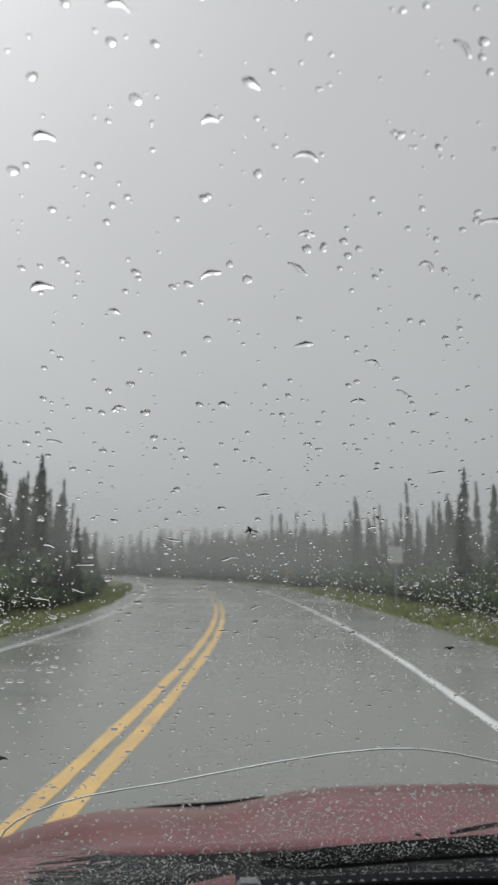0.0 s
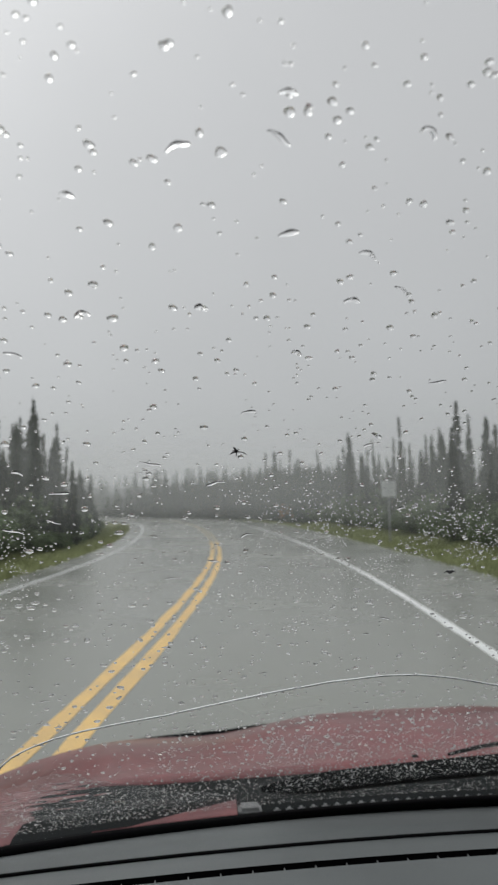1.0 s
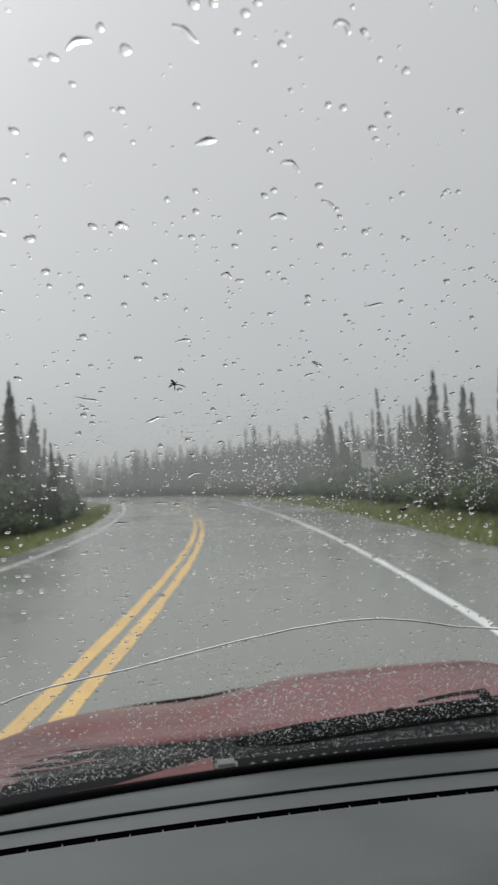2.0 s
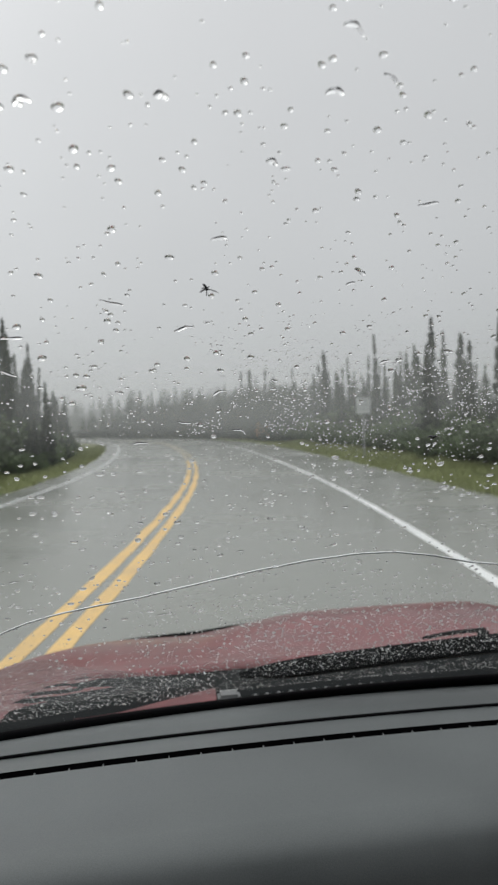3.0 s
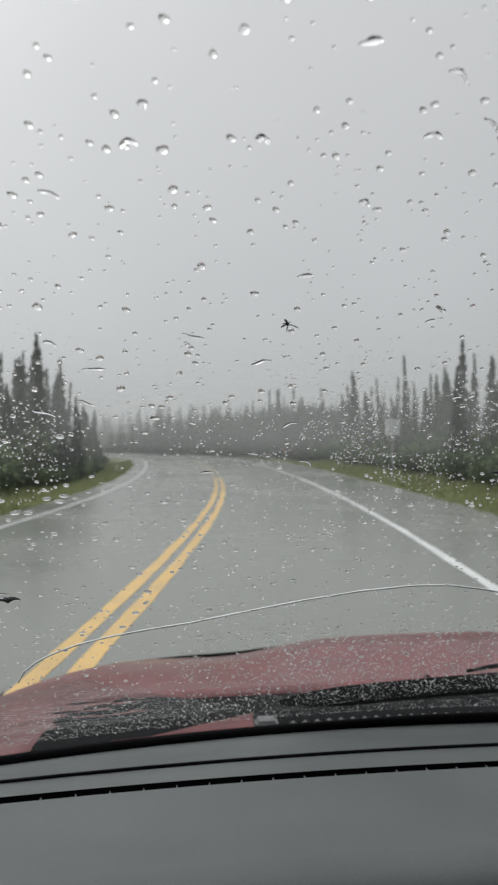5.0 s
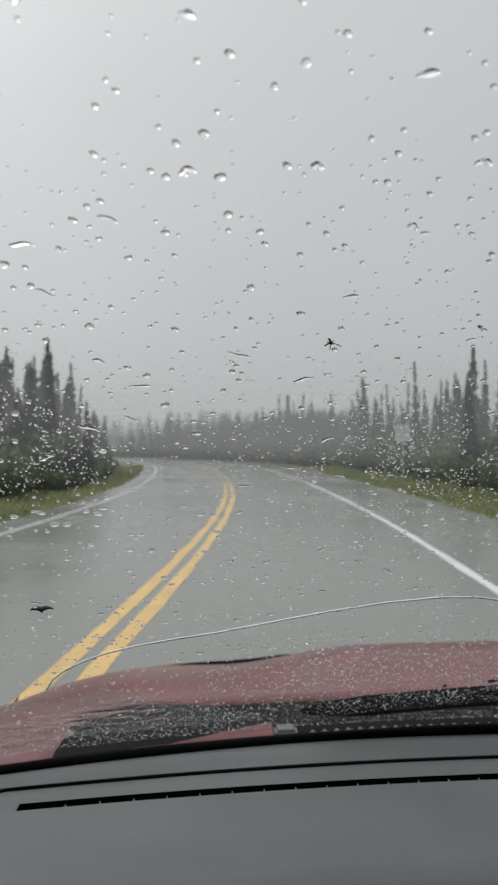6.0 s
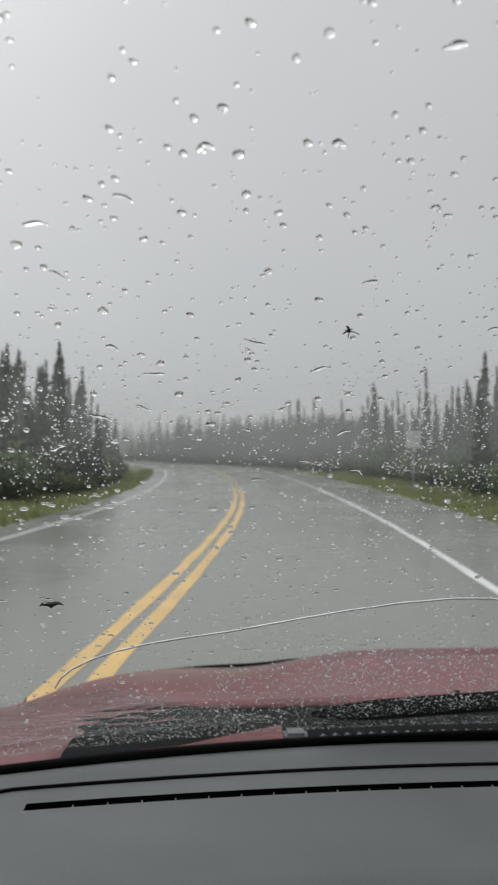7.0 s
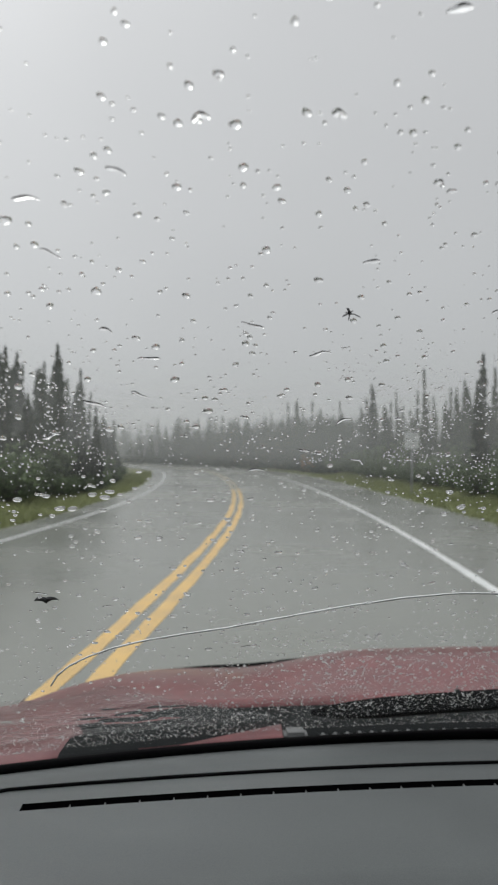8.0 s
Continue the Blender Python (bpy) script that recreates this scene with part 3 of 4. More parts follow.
bm = bmesh.new()
sheet(bm, [[(x, slot_y(x, 0.8435), 1.0735) for x in sx], [(x, slot_y(x, 0.8455), 1.058) for x in sx], [(x, slot_y(x, 0.8575), 1.058) for x in sx], [(x, slot_y(x, 0.8595), 1.0735) for x in sx]])
x = sx[0]
v = [bm.verts.new(p) for p in ((x, slot_y(x, 0.8435), 1.0735), (x, slot_y(x, 0.8455), 1.058), (x, slot_y(x, 0.8575), 1.058), (x, slot_y(x, 0.8595), 1.0735))]
bm.faces.new(v)
slot = part("defroster_slot", bm, M_RUBBER, dashboard, "long black defroster slot")
x = sx[0] + 0.05
while x < 1.2:
    bm = bmesh.new()
    block(bm, x, x + 0.0014, slot_y(x, 0.8440), slot_y(x, 0.8590), 1.058, 1.0690)
    part("fin", bm, M_GREYPL, slot)
    x += 0.0385
# dark seam around the pad in front of the glass
bm = bmesh.new()
path = [(-0.262, 0.78, 1.0765), (-0.260, 0.81, 1.0745), (-0.256, 0.836, 1.0730), (-0.248, 0.8525, 1.0728), (-0.235, 0.8575, 1.0727)]
path += [(x, 0.9065 - 0.121 * (x - MID) ** 2, 1.0727) for x in [-0.21 + 1.4 * i / 60 for i in range(61)]]
tube(bm, path, 0.0028, 6)
part("seam", bm, M_RUBBER, dashboard, "dark seam line", True)

# ---- plain cab and body that close the truck around the camera ----
bm = bmesh.new()
top = [pane_at(x, 1.15, 0.0) for x in PX]
roof_rows = [[(p.x, p.y, p.z - 0.002) for p in top], [(p.x, -0.25, 1.80 - 0.05 * (p.x - MID) ** 2) for p in top], [(p.x, -0.9, 1.79 - 0.05 * (p.x - MID) ** 2) for p in top], [(p.x, -1.05, 1.70) for p in top],
             [(p.x, -1.12, 0.75) for p in top]]
low = [[(x, y, z - 0.04) if k < 3 else (x, y + 0.04, z) for x, y, z in row] for k, row in enumerate(roof_rows)]
sheet(bm, roof_rows)
sheet(bm, low)
part("roof", bm, M_PAINT, pickup, "maroon roof and rear cab wall", True)
bm = bmesh.new()
sheet(bm, [[(x, y, z - 0.006) if k < 3 else (x, y + 0.006, z) for x, y, z in row] for k, row in enumerate(low)])
part("headliner", bm, M_LINER, pickup, "plain grey headliner", True)
for side in (-1, 1):
    bm = bmesh.new()
    xe = BODY + side * 0.915
    tube(bm, [pane_at(xe, -0.07 + 1.22 * i / 8, -0.01) for i in range(9)], 0.045, 8)
    part("pillar", bm, M_PAINT, pickup, "", True)
    bm = bmesh.new()
    xa, xb = sorted((BODY + side * 0.93, BODY + side * 1.0))
    block(bm, xa, xb, -1.12, 0.93, 0.45, 1.13, 0.02)
    part("door", bm, M_PAINT, pickup, "plain maroon door below its window")
    bm = bmesh.new()
    block(bm, xa, xb, -1.12, -0.8, 1.13, 1.74, 0.02)
    part("rear_pillar", bm, M_PAINT, pickup)
    bm = bmesh.new()
    xs = [BODY + side * w for w in (1.003, 1.02, 1.035, 1.03)]
    zs = (0.0, -0.02, -0.1, -0.45)
    sheet(bm, [[(x, y, hood_z(BODY + side, min(y, 1.95)) - 0.004 + dz) for x, dz in zip(xs, zs)] for y in (0.93, 1.2, 1.5, 1.8, 2.0, 2.12)])
    part("fender", bm, M_PAINT, pickup, "maroon front fender", True)
bm = bmesh.new()
block(bm, BODY - 0.92, BODY + 0.92, -1.1, 0.9, 0.42, 0.48)
part("cab_floor", bm, M_LINER, pickup)
bm = bmesh.new()
block(bm, BODY - 0.92, BODY + 0.92, 0.56, 0.98, 0.48, 0.8)
part("firewall", bm, M_LINER, pickup)
bm = bmesh.new()
block(bm, BODY - 0.94, BODY + 0.94, 2.06, 2.16, 0.4, 0.72, 0.03)
part("bumper", bm, M_BLACK, pickup)
for wx in (BODY - 0.84, BODY + 0.84):
    for wy in (1.55, -1.75):
        bm = bmesh.new()
        bmesh.ops.create_cone(bm, cap_ends=True, segments=32, radius1=0.36, radius2=0.36, depth=0.22, matrix=Matrix.Translation((wx, wy, 0.362)) @ pose(0, 0, 0, 0, 90, 0))
        bmesh.ops.bevel(bm, geom=[e for e in bm.edges if len(e.link_faces) == 2 and any(len(f.verts) > 8 for f in e.link_faces)], offset=0.03, segments=2, affect="EDGES")
        tyre = part("tyre", bm, M_RUBBER, pickup, "black tyre", True)
        bm = bmesh.new()
        bmesh.ops.create_cone(bm, cap_ends=True, segments=24, radius1=0.2, radius2=0.2, depth=0.228, matrix=Matrix.Translation((wx, wy, 0.362)) @ pose(0, 0, 0, 0, 90, 0))
        part("rim", bm, M_STEEL, tyre)
bm = bmesh.new()
block(bm, BODY - 0.98, BODY + 0.98, -2.9, -1.14, 0.5, 1.12, 0.03)
part("cargo_bed", bm, M_PAINT, pickup, "plain maroon cargo bed")

# ---- spruces ----
def spruce_mesh(seed, height, width, whorls, per, detail, bare=0.1, club=0.0):
    """Trunk and crown of a narrow boreal spruce: whorls of drooping branches with hanging needles, uneven with gaps."""
    r = random.Random(seed)
    lean = (r.uniform(-0.03, 0.03), r.uniform(-0.03, 0.03))
    tv, tf = [], []
    segs, sides = 6, 6
    for i in range(segs + 1):
        f = i / segs
        rad = 0.012 * height * (1 - f) + 0.008
        cx, cy = lean[0] * height * f * f, lean[1] * height * f * f
        tv += [(cx + rad * math.cos(2 * math.pi * k / sides), cy + rad * math.sin(2 * math.pi * k / sides), height * f * 0.99 - 0.25 * (i == 0)) for k in range(sides)]
    for i in range(segs):
        for k in range(sides):
            tf.append((i * sides + k, i * sides + (k + 1) % sides, (i + 1) * sides + (k + 1) % sides, (i + 1) * sides + k))
    cv, cf = [], []

    def tri(*ps):
        n = len(cv)
        cv.extend(ps)
        cf.append(tuple(range(n, n + len(ps))))

    for w in range(whorls):
        f = bare + (1 - bare) * (w + r.uniform(-0.3, 0.3)) / whorls
        f = max(0.03, min(0.995, f))
        if r.random() < 0.10 and f < 0.85:
            continue
        reach = width * ((1 - f) ** 0.9) * r.uniform(0.65, 1.2) + 0.035
        if club and f > 0.84:
            reach = max(reach, club * (1 - abs(f - 0.93) / 0.12) * r.uniform(0.7, 1.1))
        cx, cy, cz = lean[0] * height * f * f, lean[1] * height * f * f, height * f
        a0 = r.uniform(0, 6.28)
        for k in range(per):
            if r.random() < 0.12:
                continue
            a = a0 + 2 * math.pi * (k + r.uniform(-0.3, 0.3)) / per
            cz = height * min(0.995, f + r.uniform(-0.6, 0.6) * (1 - bare) / whorls)
            ln = max(0.06, reach * r.uniform(0.55, 1.2))
            droop = r.uniform(0.15, 0.6) * ln * (1 - 0.8 * f)
            d, sd = (math.cos(a), math.sin(a)), (-math.sin(a), math.cos(a))
            hw = ln * r.uniform(0.11, 0.22)
            hang = (0.10 + 0.25 * ln) * r.uniform(0.6, 1.2)
            base = (cx, cy, cz + 0.05)
            tip = (cx + d[0] * ln, cy + d[1] * ln, cz - droop + 0.12 * ln)
            m = 0.5 * ln
            md = (cx + d[0] * m, cy + d[1] * m, cz - 0.55 * droop)
            l = (md[0] + sd[0] * hw, md[1] + sd[1] * hw, md[2] - 0.3 * hang)
            q = (md[0] - sd[0] * hw, md[1] - sd[1] * hw, md[2] - 0.3 * hang)
            tri(base, l, tip)
            tri(base, tip, q)
            tri(base, tip, (md[0] + d[0] * 0.15 * ln, md[1] + d[1] * 0.15 * ln, md[2] - hang))
            for e in range(detail):
                g = r.uniform(0.25, 0.95)
                p = (cx + d[0] * ln * g, cy + d[1] * ln * g, cz - droop * g + 0.03)
                s = r.choice((-1, 1)) * ln * r.uniform(0.12, 0.36) * (1.2 - g)
                o = (p[0] + sd[0] * s + d[0] * abs(s) * 0.7, p[1] + sd[1] * s + d[1] * abs(s) * 0.7, p[2] - abs(s) * r.uniform(0.1, 0.8))
                tri(p, o, (p[0] + d[0] * 0.09, p[1] + d[1] * 0.09, p[2] - hang * r.uniform(0.2, 0.6)))
    # leader
    tx, ty = lean[0] * height, lean[1] * height
    for k in range(3):
        a = k * 2.1
        tri((tx + 0.03 * math.cos(a), ty + 0.03 * math.sin(a), height * 0.95), (tx - 0.03 * math.cos(a), ty - 0.03 * math.sin(a), height * 0.95), (tx, ty, height * 1.02))
    return tv, tf, cv, cf


KINDS = []
for k, (h, w, wh, per, club) in enumerate(((5.0, 0.62, 46, 8, 0.0), (5.0, 0.42, 46, 7, 0.14), (5.0, 0.85, 42, 9, 0.0), (5.0, 0.34, 48, 7, 0.0), (5.0, 0.7, 42, 8, 0.0), (5.0, 1.05, 40, 10, 0.0), (5.0, 0.28, 36, 5, 0.08))):
    tv, tf, cv, cf = spruce_mesh(40 + k, h, w, wh, per, 6, 0.06 if k != 6 else 0.3, club)
    KINDS.append((mesh_from("trunk", tv, tf, M_BARK), mesh_from("crown", cv, cf, M_NEEDLES)))
TREE_LABELS = ("slender dark green spruce in misty roadside forest", "thin spruce with a clubbed top in misty forest", "broad dark green spruce at the forest edge",
               "very narrow spire-like black spruce in misty forest", "dark green spruce with drooping branches in the rain", "wide bushy spruce at the road's forest edge", "thin half-bare spruce with sparse branches")
MASTERS = []
for k, (tm, cm) in enumerate(KINDS):
    e = tagged(new("spruce"), TREE_LABELS[k], "spruce tree", "spruces beside the road")
    mesh_part("trunk", tm, e)
    mesh_part("crown", cm, e)
    MASTERS.append(e)
used = [False] * len(MASTERS)
rng = random.Random(7)


def plant(kind, x, y, height, turn):
    sc = height / 5.0
    m = pose(x, y, ground_z(x, y) - 0.03, 0, 0, turn)
    fat = 0.85 + 0.3 * rng.random()
    if used[kind]:
        ob = copy_thing(MASTERS[kind], m)
    else:
        ob, used[kind] = MASTERS[kind], True
        ob.matrix_basis = m
    ob.scale = (sc ** 0.7 * fat, sc ** 0.7 * fat, sc)
    return ob


def free_of_road(x, y, gap):
    d = np.sqrt(((LINE_XY - (x, y)) ** 2).sum(1)).min()
    return d > gap


spots = []


def try_spot(s, u, gap):
    p = at(s, u)
    if not free_of_road(p.x, p.y, min(abs(u), 9) - 0.6):
        return None
    if any((p.x - q[0]) ** 2 + (p.y - q[1]) ** 2 < gap * gap for q in spots):
        return None
    spots.append((p.x, p.y))
    return p


# right-hand forest edge, in loose ranks, taller and denser behind
for row, (u0, u1, s0, s1, n, h0, h1) in enumerate(((11.6, 13.2, 15, 62, 60, 2.0, 4.2), (13.0, 15.5, 14, 66, 78, 3.8, 6.0), (15.5, 21, 14, 70, 84, 5.0, 7.6))):
    for i in range(n):
        s = s0 + (s1 - s0) * (i + rng.uniform(-0.4, 0.4)) / n
        p = try_spot(s, rng.uniform(u0, u1), 0.6)
        if p is None:
            continue
        h = rng.uniform(h0, h1) * (0.92 + 0.08 * smooth01((s - 20) / 50))
        plant(rng.choice((0, 1, 1, 2, 3, 3, 4, 6)), p.x, p.y, h, rng.uniform(0, 360))
# taller single spires among them
for s, u, h, k in ((24, 12.5, 6.6, 0), (29.5, 13.2, 6.0, 3), (34, 12.0, 5.2, 0), (26.5, 15, 7.6, 4), (43, 12.5, 7.0, 3), (52, 12, 7.0, 1), (21.5, 14.5, 6.6, 4), (38.5, 14, 7.4, 0),
                   (22.5, 13, 6.2, 3), (28, 14.2, 6.6, 3), (31.5, 15.5, 7.0, 6), (25, 16.5, 7.2, 0), (19.5, 12.5, 5.2, 0), (20.5, 15.5, 6.0, 3)):
    p = at(s, u)
    spots.append((p.x, p.y))
    plant(k, p.x, p.y, h, rng.uniform(0, 360))
# left-hand stand on the inside of the bend
for (u0, u1, s0, s1, n, h0, h1) in ((-8.0, -6.6, 32, 46, 14, 2.2, 4.2), (-10.5, -8.0, 28, 48, 24, 4.2, 6.3), (-15, -10.5, 26, 50, 28, 5.2, 7.5), (-24, -15, 26, 54, 22, 6.5, 9)):
    for i in range(n):
        s = s0 + (s1 - s0) * (i + rng.uniform(-0.4, 0.4)) / n
        p = try_spot(s, rng.uniform(u0, u1), 0.7)
        if p is not None:
            plant(rng.choice((0, 0, 1, 2, 4, 5, 3)), p.x, p.y, rng.uniform(h0, h1), rng.uniform(0, 360))
p = at(36.5, -8.9)
plant(4, p.x, p.y, 7.3, 20)
p = at(40.0, -8.2)
plant(0, p.x, p.y, 6.5, 80)
for i, ob in enumerate(MASTERS):
    if not used[i]:
        plant(i, 30 + 3 * i, 60, 5, 0)

# far forest closing the view round the bend, too dense to count
fv, ff = [], []
low = []
for k in range(5):
    tv, tf, cv, cf = spruce_mesh(90 + k, 6.0, (0.95, 1.2, 0.85, 1.4, 0.8)[k], 16, 6, 1, 0.05, (0, 0.25, 0, 0, 0.2)[k])
    n = len(tv)
    low.append((np.array(tv + cv), tf + [tuple(i + n for i in f) for f in cf]))
placed = 0
while placed < 2000:
    if placed < 1000:
        ang, dist = radians(rng.uniform(-22, 14)), rng.uniform(58, 86)
    else:
        ang, dist = radians(rng.gauss(5, 19)), 62 + 90 * rng.random() ** 1.5
    x, y = dist * math.sin(ang), dist * math.cos(ang)
    if not free_of_road(x, y, 8.5):
        continue
    vs, fs = low[rng.randrange(5)]
    sc = rng.uniform(0.5, 0.95) if dist > 72 else rng.uniform(0.5, 0.85)
    t = rng.uniform(0, 6.28)
    c, s_ = math.cos(t) * sc, math.sin(t) * sc
    base = len(fv)
    z = ground_z(x, y)
    fv.extend((x + c * v[0] - s_ * v[1], y + s_ * v[0] + c * v[1], z + sc * v[2]) for v in vs)
    ff.extend(tuple(i + base for i in f) for f in fs)
    placed += 1
tagged(new("far_forest", mesh_from("far_forest", fv, ff, M_NEEDLES)), "distant misty spruce forest round the bend", "forest", kind="stuff")


# ---- shrubs and grass ----
def shrub_mesh(seed, leaves):
    r = random.Random(seed)
    v, f = [], []
    lumps = [(r.uniform(-0.5, 0.5), r.uniform(-0.5, 0.5), r.uniform(0.35, 0.9), r.uniform(0.25, 0.5)) for _ in range(9)]
    for _ in range(leaves):
        lx, ly, lz, lr = r.choice(lumps)
        d = Vector((r.gauss(0, 1), r.gauss(0, 1), r.gauss(0, 1))).normalized() * lr * r.uniform(0.4, 1.08)
        c = Vector((lx, ly, max(0.03, lz + d.z))) + Vector((d.x, d.y, 0))
        a = Vector((r.gauss(0, 1), r.gauss(0, 1), r.gauss(0, 0.5))).normalized() * r.uniform(0.03, 0.065)
        b = a.cross(Vector((r.gauss(0, 1), r.gauss(0, 1), r.gauss(0, 1)))).normalized() * r.uniform(0.016, 0.032)
        n = len(v)
        v += [tuple(c - a), tuple(c + b), tuple(c + a), tuple(c - b)]
        f.append((n, n + 1, n + 2, n + 3))
    return v, f


def shrub_stems(seed):
    r = random.Random(seed)
    bm = bmesh.new()
    for _ in range(6):
        a = r.uniform(0, 6.28)
        o = Vector((math.cos(a), math.sin(a), 0))
        tube(bm, [Vector((0, 0, -0.1)) + o * 0.05, o * 0.25 + Vector((0, 0, 0.4)), o * 0.5 + Vector((0, 0, 0.9))], 0.02, 4, [1.0, 0.7, 0.3])
    me = bpy.data.meshes.new("stems")
    bm.to_mesh(me)
    bm.free()
    me.materials.append(M_BARK)
    return me


SHRUBS = []
for k in range(4):
    e = tagged(new("shrub"), "dense green willow shrub at the forest edge", "shrub", "shrubs along the forest edge")
    sv, sf = shrub_mesh(200 + k, 1700)
    mesh_part("stems", shrub_stems(300 + k), e)
    mesh_part("foliage", mesh_from("foliage", sv, sf, M_LEAF), e)
    SHRUBS.append(e)
first = [True] * 4
for side, u0, u1, s0, s1, n, h0, h1 in ((1, 10.8, 12.2, 13, 62, 90, 0.8, 1.7), (1, 12.0, 15.0, 14, 66, 90, 1.5, 2.9), (-1, 6.7, 8.2, 29, 50, 44, 0.5, 1.3), (-1, 7.8, 10.5, 24, 50, 44, 1.3, 2.8)):
    for i in range(n):
        s = s0 + (s1 - s0) * (i + rng.uniform(-0.5, 0.5)) / n
        p = at(s, side * rng.uniform(u0, u1))
        h = rng.uniform(h0, h1)
        k = rng.randrange(4)
        m = pose(p.x, p.y, ground_z(p.x, p.y) - 0.02, 0, 0, rng.uniform(0, 360))
        if first[k]:
            ob, first[k] = SHRUBS[k], False
            ob.matrix_basis = m
        else:
            ob = copy_thing(SHRUBS[k], m)
        ob.scale = (h * 0.95, h * 0.95, h * 0.8)
# one shrub already turning orange
e = tagged(new("autumn_shrub"), "slim shrub with dull orange autumn leaves", "shrub")
sv, sf = shrub_mesh(260, 1700)
mesh_part("stems", shrub_stems(310), e)
mesh_part("foliage", mesh_from("foliage", sv, sf, M_ORANGE), e)
e.matrix_basis = pose(8.9, 59.3, ground_z(8.9, 59.3) - 0.02)
e.scale = (0.9, 0.9, 1.6)

r = random.Random(5)
bv, bf = [], []
for side, u0, u1, s0, s1, n in ((1, 6.3, 12.2, 6, 62, 19000), (-1, 4.6, 9.0, 8, 55, 9000)):
    for _ in range(n):
        f = r.random() ** 1.3
        s = s0 + (s1 - s0) * f
        p = at(s, side * r.uniform(u0, u1))
        z = ground_z(p.x, p.y)
        clump = 0.6 + 0.8 * (noise.noise(Vector((p.x * 0.5, p.y * 0.5, 1.0))) + 0.5)
        for _ in range(4):
            a = r.uniform(0, 6.28)
            hgt = r.uniform(0.07, 0.20) * clump
            w = r.uniform(0.012, 0.03)
            ox, oy = r.uniform(-0.12, 0.12), r.uniform(-0.12, 0.12)
            n0 = len(bv)
            bv += [(p.x + ox + w * math.cos(a), p.y + oy + w * math.sin(a), z - 0.02), (p.x + ox - w * math.cos(a), p.y + oy - w * math.sin(a), z - 0.02),
                   (p.x + ox + r.uniform(-0.12, 0.12), p.y + oy + r.uniform(-0.12, 0.12), z + hgt)]
            bf.append((n0, n0 + 1, n0 + 2))
tagged(new("grass", mesh_from("grass", bv, bf, M_GRASS)), "wet yellow-green roadside grass", "grass", kind="stuff")

# ---- road sign ----
sign_at = Vector((8.63, 28.7, 0))
sign_at.z = ground_z(sign_at.x, sign_at.y)
sign = tagged(new("road_sign"), "small pale road sign on a steel post in the grass", "road sign")
sign.matrix_basis = pose(sign_at.x, sign_at.y, sign_at.z, 0, 0, -20)
bm = bmesh.new()
block(bm, -0.03, 0.03, -0.025, 0.025, -0.4, 2.66, 0.006)
part("post", bm, M_STEEL, sign, "thin galvanized post")
bm = bmesh.new()
block(bm, -0.28, 0.28, -0.033, -0.027, 2.03, 2.69, 0.0015)
plate = part("plate", bm, M_SIGN, sign, "pale weathered sign plate")
for z0, w in ((2.52, 0.18), (2.35, 0.22), (2.17, 0.15)):
    bm = bmesh.new()
    block(bm, -w, w, -0.0365, -0.034, z0, z0 + 0.08)
    part("print_bar", bm, M_SIGNBAR, plate)


# ---- rain on the windscreen ----
def bead_mesh(seed, rings, sides, plump, uneven, push=0.5):
    """A flatter, rounder-edged bead whose crest the wind has pushed up the glass."""
    r = random.Random(seed)
    wob = [r.uniform(-1, 1) for _ in range(3)]
    ph = [r.uniform(0, 6.28) for _ in range(3)]
    v, f = [], []
    for i in range(rings):
        t = i / rings
        z = plump * math.sin(t * math.pi / 2) ** 0.85 if i else -0.12
        rad = math.cos(t * math.pi / 2) ** 0.75
        for k in range(sides):
            a = 2 * math.pi * k / sides
            e = 1 + uneven * sum(wob[j] * math.sin((j + 1) * a + ph[j]) for j in range(3)) / 1.5
            v.append((rad * e * math.cos(a), rad * e * math.sin(a) + push * t, z))
    v.append((0, push, plump))
    for i in range(rings - 1):
        for k in range(sides):
            j = (k + 1) % sides
            f.append((i * sides + k, i * sides + j, (i + 1) * sides + j, (i + 1) * sides + k))
    for k in range(sides):
        f.append(((rings - 1) * sides + k, (rings - 1) * sides + (k + 1) % sides, rings * sides))
    f.append(tuple(range(sides))[::-1])
    return v, f


def on_pane(x, s, turn, sx, sy, sz):
    u, w, n = pane_axes(x, s)
    c, d = math.cos(turn), math.sin(turn)
    m = Matrix((u * c + w * d, w * c - u * d, n)).transposed().to_4x4()
    m.translation = pane_at(x, s, 0.0002)
    return m @ Matrix.Diagonal((sx, sy, sz, 1))


DROPS = []
for k in range(8):
    v, f = bead_mesh(500 + k, 5, 18, (0.64, 0.55, 0.70, 0.60, 0.66, 0.52, 0.68, 0.57)[k], (0.05, 0.10, 0.16, 0.08, 0.22, 0.3, 0.12, 0.18)[k])
    DROPS.append((mesh_from("raindrop", v, f, M_WATER, True), mesh_from("raindrop", v, f, M_BEAD, True)))
r = random.Random(21)
count = 0
beads = [([], []), ([], [])]
bead_kinds = [bead_mesh(540 + k, 5, 14, 0.60 + 0.03 * k, 0.06 + 0.03 * k) for k in range(6)]
low_kinds = [bead_mesh(560 + k, 5, 14, 0.64 + 0.04 * k, 0.05 + 0.03 * k, -0.34) for k in range(6)]
